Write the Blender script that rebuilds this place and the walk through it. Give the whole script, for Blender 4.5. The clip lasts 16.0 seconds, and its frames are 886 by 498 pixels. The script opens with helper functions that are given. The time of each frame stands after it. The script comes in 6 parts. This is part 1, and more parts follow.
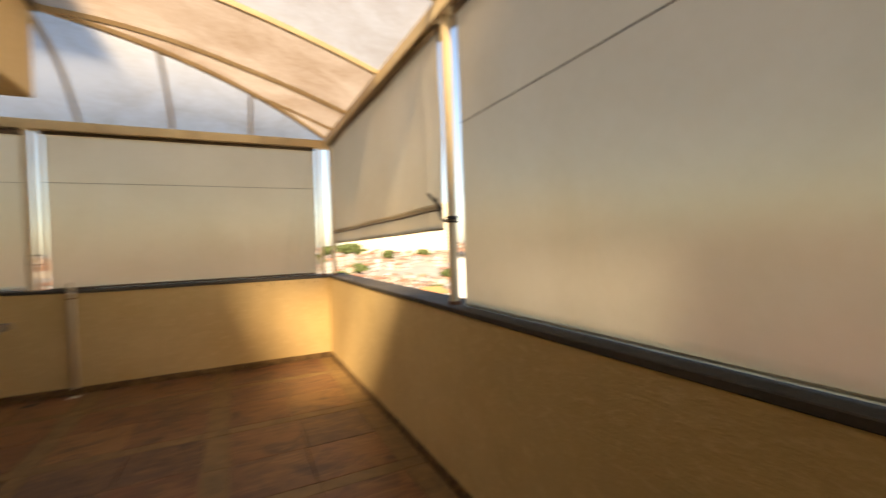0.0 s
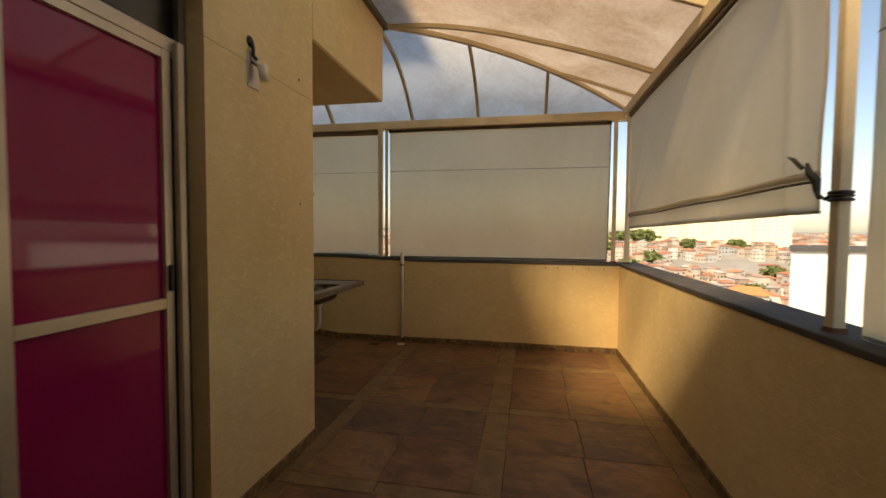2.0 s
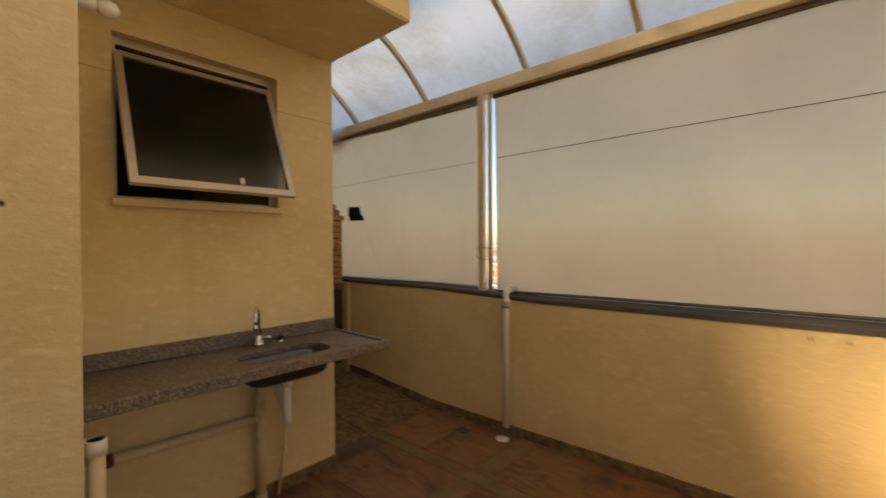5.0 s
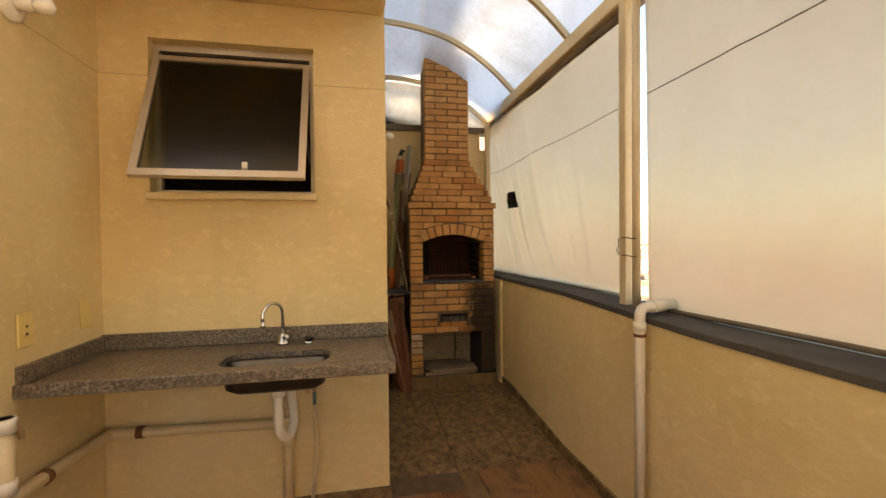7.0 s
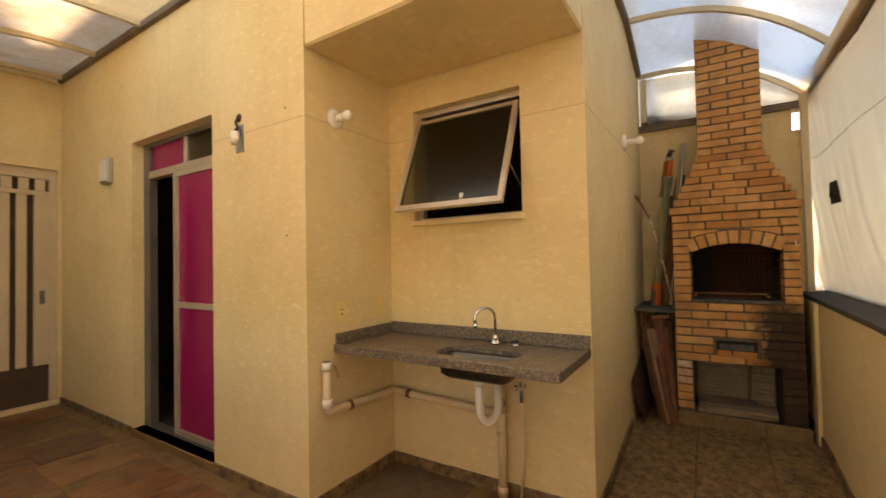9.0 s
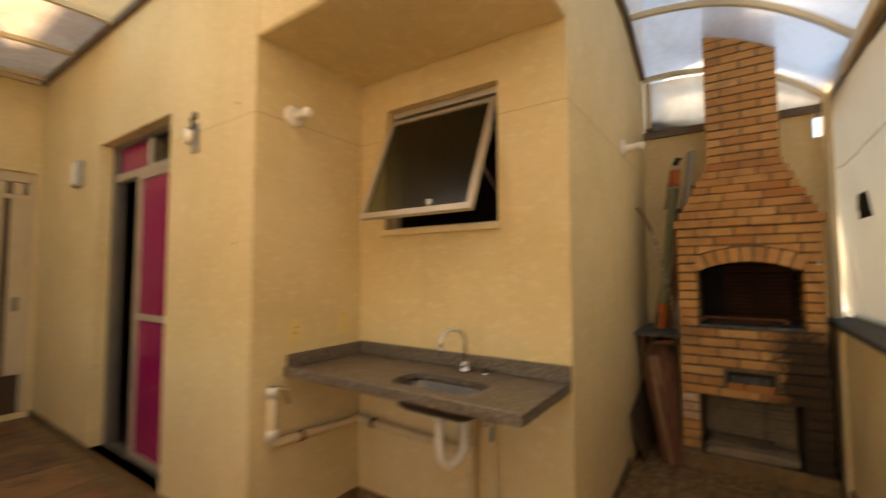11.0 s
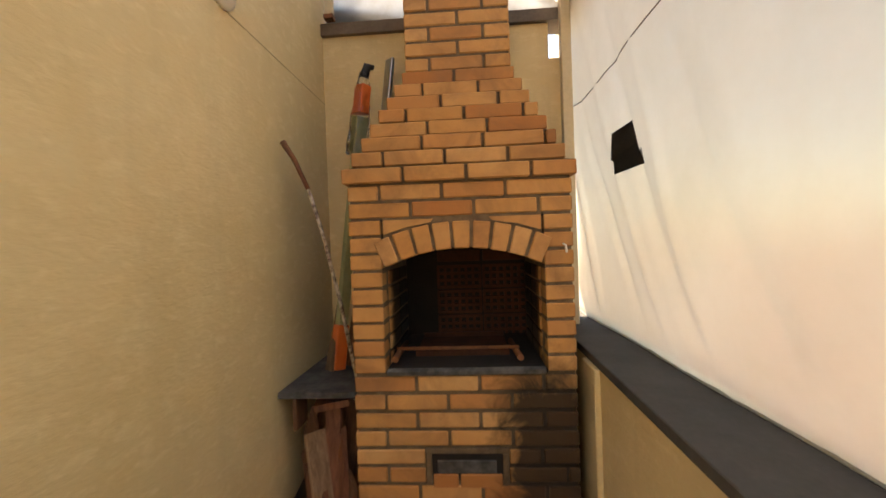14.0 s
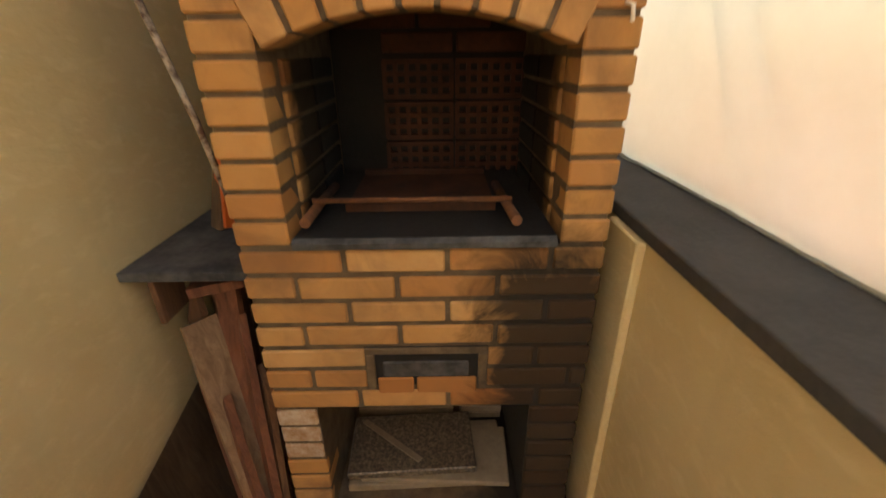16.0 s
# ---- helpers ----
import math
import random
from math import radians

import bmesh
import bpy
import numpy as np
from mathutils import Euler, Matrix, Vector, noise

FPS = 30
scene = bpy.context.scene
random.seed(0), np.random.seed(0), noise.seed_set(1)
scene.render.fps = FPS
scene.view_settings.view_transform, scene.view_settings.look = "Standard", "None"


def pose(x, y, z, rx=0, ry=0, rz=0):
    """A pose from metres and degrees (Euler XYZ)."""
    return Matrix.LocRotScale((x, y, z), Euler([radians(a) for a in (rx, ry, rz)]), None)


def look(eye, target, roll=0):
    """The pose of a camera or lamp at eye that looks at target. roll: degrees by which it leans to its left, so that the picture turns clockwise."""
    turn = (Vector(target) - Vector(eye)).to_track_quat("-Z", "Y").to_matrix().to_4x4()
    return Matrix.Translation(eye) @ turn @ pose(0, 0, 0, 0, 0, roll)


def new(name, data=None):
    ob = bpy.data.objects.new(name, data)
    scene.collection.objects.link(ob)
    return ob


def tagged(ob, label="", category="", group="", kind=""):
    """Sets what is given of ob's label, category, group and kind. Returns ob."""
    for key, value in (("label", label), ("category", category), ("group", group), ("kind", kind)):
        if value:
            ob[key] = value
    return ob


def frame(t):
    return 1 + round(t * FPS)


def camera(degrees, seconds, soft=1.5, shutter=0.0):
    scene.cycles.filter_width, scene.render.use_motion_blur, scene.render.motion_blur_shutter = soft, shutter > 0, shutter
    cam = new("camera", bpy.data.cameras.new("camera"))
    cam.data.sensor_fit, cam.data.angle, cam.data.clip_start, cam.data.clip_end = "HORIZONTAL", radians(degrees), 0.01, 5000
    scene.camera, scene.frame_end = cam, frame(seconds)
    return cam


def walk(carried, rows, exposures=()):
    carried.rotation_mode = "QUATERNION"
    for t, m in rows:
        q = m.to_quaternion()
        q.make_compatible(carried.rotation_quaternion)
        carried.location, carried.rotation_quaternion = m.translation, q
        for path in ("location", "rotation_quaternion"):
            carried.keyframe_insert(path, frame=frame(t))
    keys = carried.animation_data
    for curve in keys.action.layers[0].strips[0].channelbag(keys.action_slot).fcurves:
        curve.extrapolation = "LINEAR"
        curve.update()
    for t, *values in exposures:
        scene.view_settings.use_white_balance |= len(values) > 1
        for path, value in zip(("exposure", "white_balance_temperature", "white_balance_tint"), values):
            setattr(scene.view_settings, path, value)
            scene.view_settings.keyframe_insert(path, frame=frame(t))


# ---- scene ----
cam = camera(92.6, 16.0, shutter=0.6)
PATH = [
    (0, (-0.037, -0.016, 1.423), (0.848, 1.778, 1.394), -2.0),
    (0.5, (-0.073, -0.155, 1.429), (0.154, 1.831, 1.382), -1.4),
    (1, (-0.118, -0.147, 1.415), (-0.367, 1.836, 1.362), -2.8),
    (1.5, (-0.081, 0.083, 1.428), (-0.417, 2.054, 1.372), 0.5),
    (2, (0.0, 0.391, 1.424), (-0.388, 2.351, 1.337), 0.4),
    (2.5, (0.096, 0.765, 1.458), (-0.461, 2.686, 1.451), -1.1),
    (3, (0.132, 1.181, 1.462), (-0.483, 3.083, 1.487), 0.1),
    (3.5, (0.256, 1.623, 1.402), (-0.445, 3.496, 1.392), -0.0),
    (4, (0.292, 2.016, 1.427), (-0.624, 3.794, 1.416), -0.2),
    (4.5, (0.276, 2.422, 1.424), (-0.732, 4.149, 1.413), -0.5),
    (5, (0.259, 2.774, 1.463), (-1.072, 4.267, 1.446), -0.4),
    (5.2, (0.192, 2.885, 1.453), (-1.259, 4.261, 1.482), -1.0),
    (7.3, (0.205, 4.454, 1.426), (-1.784, 4.659, 1.422), 0.0),
    (7.5, (0.219, 4.584, 1.429), (-1.779, 4.652, 1.458), 0.3),
    (8, (0.25, 4.851, 1.425), (-1.726, 4.543, 1.429), -1.2),
    (8.5, (0.198, 4.957, 1.426), (-1.67, 4.243, 1.446), 0.4),
    (8.7, (0.226, 4.955, 1.423), (-1.513, 3.968, 1.458), -1.2),
    (10.8, (-0.009, 4.95, 1.422), (-1.606, 3.748, 1.495), -1.2),
    (11, (-0.166, 5.022, 1.428), (-1.815, 3.895, 1.539), -0.1),
    (11.5, (-0.567, 5.094, 1.427), (-2.366, 4.225, 1.519), -0.8),
    (12, (-0.999, 5.127, 1.455), (-2.926, 4.595, 1.506), -2.1),
    (12.5, (-1.372, 5.175, 1.462), (-3.317, 4.716, 1.38), -2.5),
    (13, (-1.667, 5.133, 1.439), (-3.622, 4.93, 1.072), -1.5),
    (13.5, (-1.925, 5.108, 1.521), (-3.924, 5.081, 1.592), -2.4),
    (14, (-2.13, 5.135, 1.513), (-4.125, 5.001, 1.49), -2.0),
    (14.5, (-2.333, 5.188, 1.556), (-4.244, 4.978, 2.108), -3.4),
    (15, (-2.485, 5.219, 1.534), (-4.444, 5.011, 1.876), -2.2),
    (15.5, (-2.687, 5.156, 1.503), (-4.609, 5.099, 0.952), -0.7),
    (16, (-2.809, 5.137, 1.427), (-4.622, 5.141, 0.583), -0.7),
]
walk(cam, [(t, look(eye, target, roll)) for t, eye, target, roll in PATH],
     exposures=[(0, 1.32, 7900, 13), (0.5, 0.9, 8000, 13), (1, 0.72, 7800, 13), (1.5, 0.6, 7800, 12), (2.5, 0.88, 7600, 10), (3.5, 1.02, 7700, 10), (5, 1.4, 7600, 12),
                (7.5, 2.4, 7900, 12), (8.7, 2.4, 7900, 12), (11, 2.25, 7900, 12), (12.5, 2.45, 7600, 13), (13, 2.6, 7300, 14), (14, 2.75, 7100, 14), (15, 2.6, 7100, 14), (15.5, 2.55, 7300, 14), (16, 3.0, 7500, 13)])

# ---- world, sun, exposure ----
SUN_WAY = Vector((0.52, 1.02, -1.1)).normalized()
sky = bpy.data.worlds.new("sky")
scene.world = sky
sky.use_nodes = True
sky_tex = sky.node_tree.nodes.new("ShaderNodeTexSky")
sky_tex.sky_type = "NISHITA"
sky_tex.sun_disc = False
sky_tex.sun_elevation = math.asin(-SUN_WAY.z)
sky_tex.sun_rotation = math.atan2(-SUN_WAY.x, -SUN_WAY.y) % (2 * math.pi)
sky_tex.dust_density = 1.0
sky.node_tree.links.new(sky_tex.outputs[0], sky.node_tree.nodes["Background"].inputs[0])
sky.node_tree.nodes["Background"].inputs[1].default_value = 0.125
sun_data = bpy.data.lights.new("sun", "SUN")
sun_data.energy, sun_data.angle, sun_data.color = 5.0, radians(9.0), (1.0, 0.87, 0.68)
sun = new("sun", sun_data)
sun.matrix_world = look((-20, -22, 25), (-20 + SUN_WAY.x, -22 + SUN_WAY.y, 25 + SUN_WAY.z))


# ---- materials ----
def nodes_of(name):
    m = bpy.data.materials.new(name)
    m.use_nodes = True
    return m, m.node_tree, m.node_tree.nodes["Principled BSDF"]


def noise_at(tree, scale, detail=4.0, rough=0.55, vector=None, distort=0.0):
    n = tree.nodes.new("ShaderNodeTexNoise")
    n.inputs["Scale"].default_value, n.inputs["Detail"].default_value = scale, detail
    n.inputs["Roughness"].default_value, n.inputs["Distortion"].default_value = rough, distort
    if vector:
        tree.links.new(vector, n.inputs["Vector"])
    return n.outputs["Fac"]


def ramp(tree, fac, stops):
    r = tree.nodes.new("ShaderNodeValToRGB")
    while len(r.color_ramp.elements) < len(stops):
        r.color_ramp.elements.new(0.5)
    for e, (at, c) in zip(r.color_ramp.elements, stops):
        e.position = at
        e.color = (*c, 1) if len(c) == 3 else c
    tree.links.new(fac, r.inputs[0])
    return r.outputs[0]


def mixed(tree, fac, a, b, mode="MIX"):
    n = tree.nodes.new("ShaderNodeMix")
    n.data_type, n.blend_type = "RGBA", mode
    for socket, v in ((n.inputs["Factor"], fac), (n.inputs["A"], a), (n.inputs["B"], b)):
        if isinstance(v, (int, float)):
            socket.default_value = v
        elif isinstance(v, tuple):
            socket.default_value = (*v, 1)
        else:
            tree.links.new(v, socket)
    return n.outputs["Result"]


def arith(tree, op, a, b=0.0):
    n = tree.nodes.new("ShaderNodeMath")
    n.operation = op
    for socket, v in zip(n.inputs, (a, b)):
        if isinstance(v, (int, float)):
            socket.default_value = v
        else:
            tree.links.new(v, socket)
    return n.outputs[0]


def place(tree, spread=0.0):
    """World position in metres; spread shifts it by each object's own random number."""
    g = tree.nodes.new("ShaderNodeNewGeometry").outputs["Position"]
    if not spread:
        return g
    info = tree.nodes.new("ShaderNodeObjectInfo").outputs["Random"]
    v = tree.nodes.new("ShaderNodeVectorMath")
    v.operation = "ADD"
    c = tree.nodes.new("ShaderNodeCombineXYZ")
    for i, k in enumerate((spread, -spread * 0.7, spread * 0.4)):
        tree.links.new(arith(tree, "MULTIPLY", info, k), c.inputs[i])
    tree.links.new(g, v.inputs[0])
    tree.links.new(c.outputs[0], v.inputs[1])
    return v.outputs[0]


def bump(tree, bsdf, height, strength, distance=0.01):
    b = tree.nodes.new("ShaderNodeBump")
    b.inputs["Strength"].default_value, b.inputs["Distance"].default_value = strength, distance
    tree.links.new(height, b.inputs["Height"])
    tree.links.new(b.outputs[0], bsdf.inputs["Normal"])


def surface(name, dark, light, scale=6.0, fine=60.0, rough=0.6, metal=0.0, relief=0.2, depth=0.004, spread=0.0, low=0.3, high=0.7, spec=0.5):
    """Two scales of mottling between two colours, with a fine relief."""
    m, t, b = nodes_of(name)
    v = place(t, spread)
    big, small = noise_at(t, scale, 5, 0.6, v), noise_at(t, fine, 3, 0.6, v)
    both = arith(t, "ADD", arith(t, "MULTIPLY", big, 0.65), arith(t, "MULTIPLY", small, 0.35))
    t.links.new(ramp(t, both, [(low, dark), (high, light)]), b.inputs["Base Color"])
    b.inputs["Metallic"].default_value = metal
    b.inputs["Specular IOR Level"].default_value = spec
    t.links.new(arith(t, "ADD", arith(t, "MULTIPLY", small, 0.2), rough - 0.1), b.inputs["Roughness"])
    if relief:
        bump(t, b, small, relief, depth)
    return m


def plaster_material():
    """Rolled-on textured acrylic plaster, cream yellow, with pale flecks and faint weather stains."""
    m, t, b = nodes_of("plaster")
    v = place(t)
    stretch = t.nodes.new("ShaderNodeMapping")
    stretch.inputs["Scale"].default_value = (1.0, 1.0, 2.1)
    t.links.new(v, stretch.inputs[0])
    wide, mid = noise_at(t, 1.3, 5, 0.6, v), noise_at(t, 6.0, 4, 0.6, v, 0.4)
    fleck = noise_at(t, 15, 4, 0.6, stretch.outputs[0], 0.5)
    grain = noise_at(t, 150, 3, 0.7, v)
    drip = t.nodes.new("ShaderNodeMapping")
    drip.inputs["Scale"].default_value = (5.0, 5.0, 0.35)
    t.links.new(v, drip.inputs[0])
    run = noise_at(t, 1.6, 4, 0.6, drip.outputs[0])
    col = ramp(t, wide, [(0.25, (0.63, 0.485, 0.240)), (0.7, (0.74, 0.590, 0.325))])
    col = mixed(t, arith(t, "MULTIPLY", ramp(t, mid, [(0.45, (0, 0, 0)), (0.7, (1, 1, 1))]), 0.25), col, (0.57, 0.43, 0.20))
    col = mixed(t, arith(t, "MULTIPLY", ramp(t, fleck, [(0.52, (0, 0, 0)), (0.70, (1, 1, 1))]), 0.46), col, (0.82, 0.68, 0.40))
    col = mixed(t, arith(t, "MULTIPLY", ramp(t, run, [(0.54, (0, 0, 0)), (0.76, (1, 1, 1))]), 0.16), col, (0.42, 0.33, 0.18))
    t.links.new(col, b.inputs["Base Color"])
    b.inputs["Roughness"].default_value = 0.66
    b.inputs["Specular IOR Level"].default_value = 0.3
    lump = noise_at(t, 44, 3, 0.5, stretch.outputs[0], 0.2)
    bump(t, b, arith(t, "ADD", arith(t, "MULTIPLY", lump, 0.55), arith(t, "ADD", arith(t, "MULTIPLY", fleck, 0.6), arith(t, "MULTIPLY", grain, 0.30))), 0.38, 0.008)
    return m


def slab_material():
    """Rustic slate slab: rust red, plum and ochre clouds with darker veins."""
    m, t, b = nodes_of("slate_slab")
    v = place(t, 37.0)
    info = t.nodes.new("ShaderNodeObjectInfo").outputs["Random"]
    cloud, vein = noise_at(t, 2.6, 6, 0.62, v, 1.6), noise_at(t, 3.6, 6, 0.65, v, 1.1)
    base = ramp(t, info, [(0.0, (0.135, 0.046, 0.023)), (0.28, (0.24, 0.098, 0.036)), (0.5, (0.062, 0.028, 0.024)), (0.72, (0.26, 0.130, 0.048)), (1.0, (0.115, 0.044, 0.030))])
    col = mixed(t, ramp(t, cloud, [(0.38, (0, 0, 0)), (0.7, (0.75, 0.75, 0.75))]), base, (0.21, 0.120, 0.052))
    col = mixed(t, ramp(t, vein, [(0.34, (0.8, 0.8, 0.8)), (0.52, (0, 0, 0))]), col, (0.05, 0.025, 0.019))
    streak_map = t.nodes.new("ShaderNodeMapping")
    streak_map.inputs["Rotation"].default_value = (0, 0, 0.7)
    streak_map.inputs["Scale"].default_value = (1.0, 4.5, 1.0)
    t.links.new(v, streak_map.inputs[0])
    streak = noise_at(t, 3.2, 6, 0.7, streak_map.outputs[0], 1.4)
    col = mixed(t, ramp(t, streak, [(0.50, (0, 0, 0)), (0.70, (0.55, 0.55, 0.55))]), col, (0.34, 0.185, 0.080))
    col = mixed(t, ramp(t, streak, [(0.30, (0.6, 0.6, 0.6)), (0.44, (0, 0, 0))]), col, (0.036, 0.020, 0.017))
    t.links.new(col, b.inputs["Base Color"])
    fine = noise_at(t, 55, 4, 0.65, v)
    t.links.new(arith(t, "ADD", arith(t, "MULTIPLY", cloud, 0.35), 0.26), b.inputs["Roughness"])
    bump(t, b, arith(t, "ADD", arith(t, "MULTIPLY", cloud, 0.7), arith(t, "MULTIPLY", fine, 0.3)), 0.35, 0.006)
    return m


def brick_material():
    """Facing brick, orange tan, each with its own tone; a soot and damp stain runs down one side."""
    m, t, b = nodes_of("brick")
    v = place(t, 11.0)
    info = t.nodes.new("ShaderNodeObjectInfo").outputs["Random"]
    tone = ramp(t, info, [(0.0, (0.46, 0.215, 0.075)), (0.3, (0.57, 0.315, 0.120)), (0.6, (0.50, 0.255, 0.085)), (0.88, (0.60, 0.355, 0.150)), (0.95, (0.42, 0.18, 0.06)), (1.0, (0.40, 0.165, 0.055))])
    mott, grain = noise_at(t, 16, 4, 0.6, v), noise_at(t, 150, 3, 0.7, v)
    col = mixed(t, arith(t, "MULTIPLY", ramp(t, mott, [(0.4, (0, 0, 0)), (0.75, (1, 1, 1))]), 0.4), tone, (0.40, 0.19, 0.065))
    sooty = ramp(t, noise_at(t, 4.5, 5, 0.65, place(t), 0.6), [(0.46, (0, 0, 0)), (0.70, (0.68, 0.68, 0.68))])
    col = mixed(t, sooty, col, (0.24, 0.125, 0.06))
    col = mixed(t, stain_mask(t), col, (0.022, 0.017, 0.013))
    col = mixed(t, hearth_soot_shade(t), col, (0.012, 0.009, 0.007))
    t.links.new(col, b.inputs["Base Color"])
    b.inputs["Roughness"].default_value = 0.78
    b.inputs["Specular IOR Level"].default_value = 0.25
    bump(t, b, arith(t, "ADD", grain, mott), 0.25, 0.003)
    return m


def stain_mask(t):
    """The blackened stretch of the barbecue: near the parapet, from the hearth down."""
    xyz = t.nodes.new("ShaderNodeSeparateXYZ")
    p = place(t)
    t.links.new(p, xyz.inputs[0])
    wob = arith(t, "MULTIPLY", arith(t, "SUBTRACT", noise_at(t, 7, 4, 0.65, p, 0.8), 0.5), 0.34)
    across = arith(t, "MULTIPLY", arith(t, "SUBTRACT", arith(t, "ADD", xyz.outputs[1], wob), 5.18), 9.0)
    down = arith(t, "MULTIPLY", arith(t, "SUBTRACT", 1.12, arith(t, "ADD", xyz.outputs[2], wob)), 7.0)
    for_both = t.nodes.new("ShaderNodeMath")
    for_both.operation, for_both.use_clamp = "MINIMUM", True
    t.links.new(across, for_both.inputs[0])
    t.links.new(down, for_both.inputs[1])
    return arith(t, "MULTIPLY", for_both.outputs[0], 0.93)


def hearth_soot_shade(t):
    """Soot on the bricks inside the hearth, plus painted shade that deepens further in."""
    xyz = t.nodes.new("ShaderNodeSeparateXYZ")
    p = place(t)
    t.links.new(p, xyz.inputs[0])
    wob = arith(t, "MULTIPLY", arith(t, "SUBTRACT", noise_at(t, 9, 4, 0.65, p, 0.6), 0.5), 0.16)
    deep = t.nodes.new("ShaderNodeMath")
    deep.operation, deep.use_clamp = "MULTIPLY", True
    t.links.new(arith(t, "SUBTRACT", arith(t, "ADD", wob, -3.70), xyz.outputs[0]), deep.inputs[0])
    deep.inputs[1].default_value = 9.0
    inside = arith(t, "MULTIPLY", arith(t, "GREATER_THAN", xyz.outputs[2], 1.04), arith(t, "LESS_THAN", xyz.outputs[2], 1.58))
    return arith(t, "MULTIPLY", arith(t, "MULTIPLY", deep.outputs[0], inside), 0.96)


def mortar_material():
    m, t, b = nodes_of("mortar")
    v = place(t)
    col = ramp(t, noise_at(t, 22, 5, 0.6, v), [(0.3, (0.095, 0.064, 0.038)), (0.7, (0.185, 0.130, 0.076))])
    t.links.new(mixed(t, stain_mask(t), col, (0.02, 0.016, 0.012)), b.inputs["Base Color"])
    b.inputs["Roughness"].default_value = 0.95
    bump(t, b, noise_at(t, 130, 3, 0.7, v), 0.5, 0.003)
    return m


def granite_material(name, dark, mid, light):
    m, t, b = nodes_of(name)
    v = place(t)
    vor = t.nodes.new("ShaderNodeTexVoronoi")
    vor.inputs["Scale"].default_value = 150
    t.links.new(v, vor.inputs["Vector"])
    col = ramp(t, noise_at(t, 85, 3, 0.75, v), [(0.34, dark), (0.5, mid), (0.68, light)])
    sep = t.nodes.new("ShaderNodeSeparateColor")
    t.links.new(vor.outputs["Color"], sep.inputs[0])
    col = mixed(t, ramp(t, sep.outputs[0], [(0.75, (0, 0, 0)), (0.8, (0.7, 0.7, 0.7))]), col, dark)
    col = mixed(t, arith(t, "MULTIPLY", noise_at(t, 3.5, 4, 0.6, v), 0.5), col, mid)
    t.links.new(col, b.inputs["Base Color"])
    t.links.new(arith(t, "ADD", arith(t, "MULTIPLY", noise_at(t, 9, 4, 0.6, v), 0.35), 0.22), b.inputs["Roughness"])
    return m


def sheet_material(name, tint, dirt, through_share, clear, dirt_scale=1.6, low=0.35, high=0.75, wrinkle=0.0, haze=0.0):
    """A thin sheet that lets light through: diffuse, translucent and a little clear."""
    m, t, b = nodes_of(name)
    v = place(t)
    mark = ramp(t, arith(t, "ADD", arith(t, "MULTIPLY", noise_at(t, dirt_scale, 6, 0.62, v, 0.7), 0.7), arith(t, "MULTIPLY", noise_at(t, dirt_scale * 14, 4, 0.7, v), 0.3)), [(low, tint), (high, dirt)])
    t.links.new(mark, b.inputs["Base Color"])
    b.inputs["Roughness"].default_value = 0.5
    b.inputs["Specular IOR Level"].default_value = 0.3
    lucent = t.nodes.new("ShaderNodeBsdfTranslucent")
    t.links.new(mark, lucent.inputs[0])
    mix = t.nodes.new("ShaderNodeMixShader")
    mix.inputs[0].default_value = through_share
    t.links.new(b.outputs[0], mix.inputs[1])
    t.links.new(lucent.outputs[0], mix.inputs[2])
    last = mix
    if haze:
        # Forward scatter: light from behind comes through blurred, not evened out.
        soft = t.nodes.new("ShaderNodeBsdfRefraction")
        soft.inputs["Roughness"].default_value, soft.inputs["IOR"].default_value = 0.4, 1.2
        t.links.new(mark, soft.inputs["Color"])
        last = t.nodes.new("ShaderNodeMixShader")
        last.inputs[0].default_value = haze
        t.links.new(mix.outputs[0], last.inputs[1])
        t.links.new(soft.outputs[0], last.inputs[2])
    if clear:
        glass = t.nodes.new("ShaderNodeBsdfTransparent")
        t.links.new(mark, glass.inputs[0])
        last = t.nodes.new("ShaderNodeMixShader")
        last.inputs[0].default_value = clear
        t.links.new(mix.outputs[0], last.inputs[1])
        t.links.new(glass.outputs[0], last.inputs[2])
    t.links.new(last.outputs[0], t.nodes["Material Output"].inputs[0])
    weave = noise_at(t, 400 if wrinkle else 40, 2, 0.5, v)
    bump(t, b, weave, 0.15, 0.002)
    return m


def wood_material(name, dark, light, spread=5.0):
    m, t, b = nodes_of(name)
    v = place(t, spread)
    mp = t.nodes.new("ShaderNodeMapping")
    mp.inputs["Scale"].default_value = (14, 14, 1.6)
    t.links.new(v, mp.inputs[0])
    grain = noise_at(t, 3.0, 5, 0.65, mp.outputs[0], 1.0)
    t.links.new(ramp(t, grain, [(0.3, dark), (0.7, light)]), b.inputs["Base Color"])
    b.inputs["Roughness"].default_value = 0.75
    bump(t, b, grain, 0.3, 0.003)
    return m


def metal_material(name, colour, rough=0.3):
    m, t, b = nodes_of(name)
    v = place(t)
    t.links.new(ramp(t, noise_at(t, 30, 4, 0.6, v), [(0.3, tuple(c * 0.82 for c in colour)), (0.7, colour)]), b.inputs["Base Color"])
    b.inputs["Metallic"].default_value = 1.0
    t.links.new(arith(t, "ADD", arith(t, "MULTIPLY", noise_at(t, 60, 3, 0.6, v), 0.25), rough - 0.1), b.inputs["Roughness"])
    return m


def glass_material(name, colour, rough=0.02):
    m, t, b = nodes_of(name)
    b.inputs["Base Color"].default_value = (*colour, 1)
    b.inputs["Transmission Weight"].default_value = 1.0
    b.inputs["Roughness"].default_value = rough
    b.inputs["IOR"].default_value = 1.45
    return m


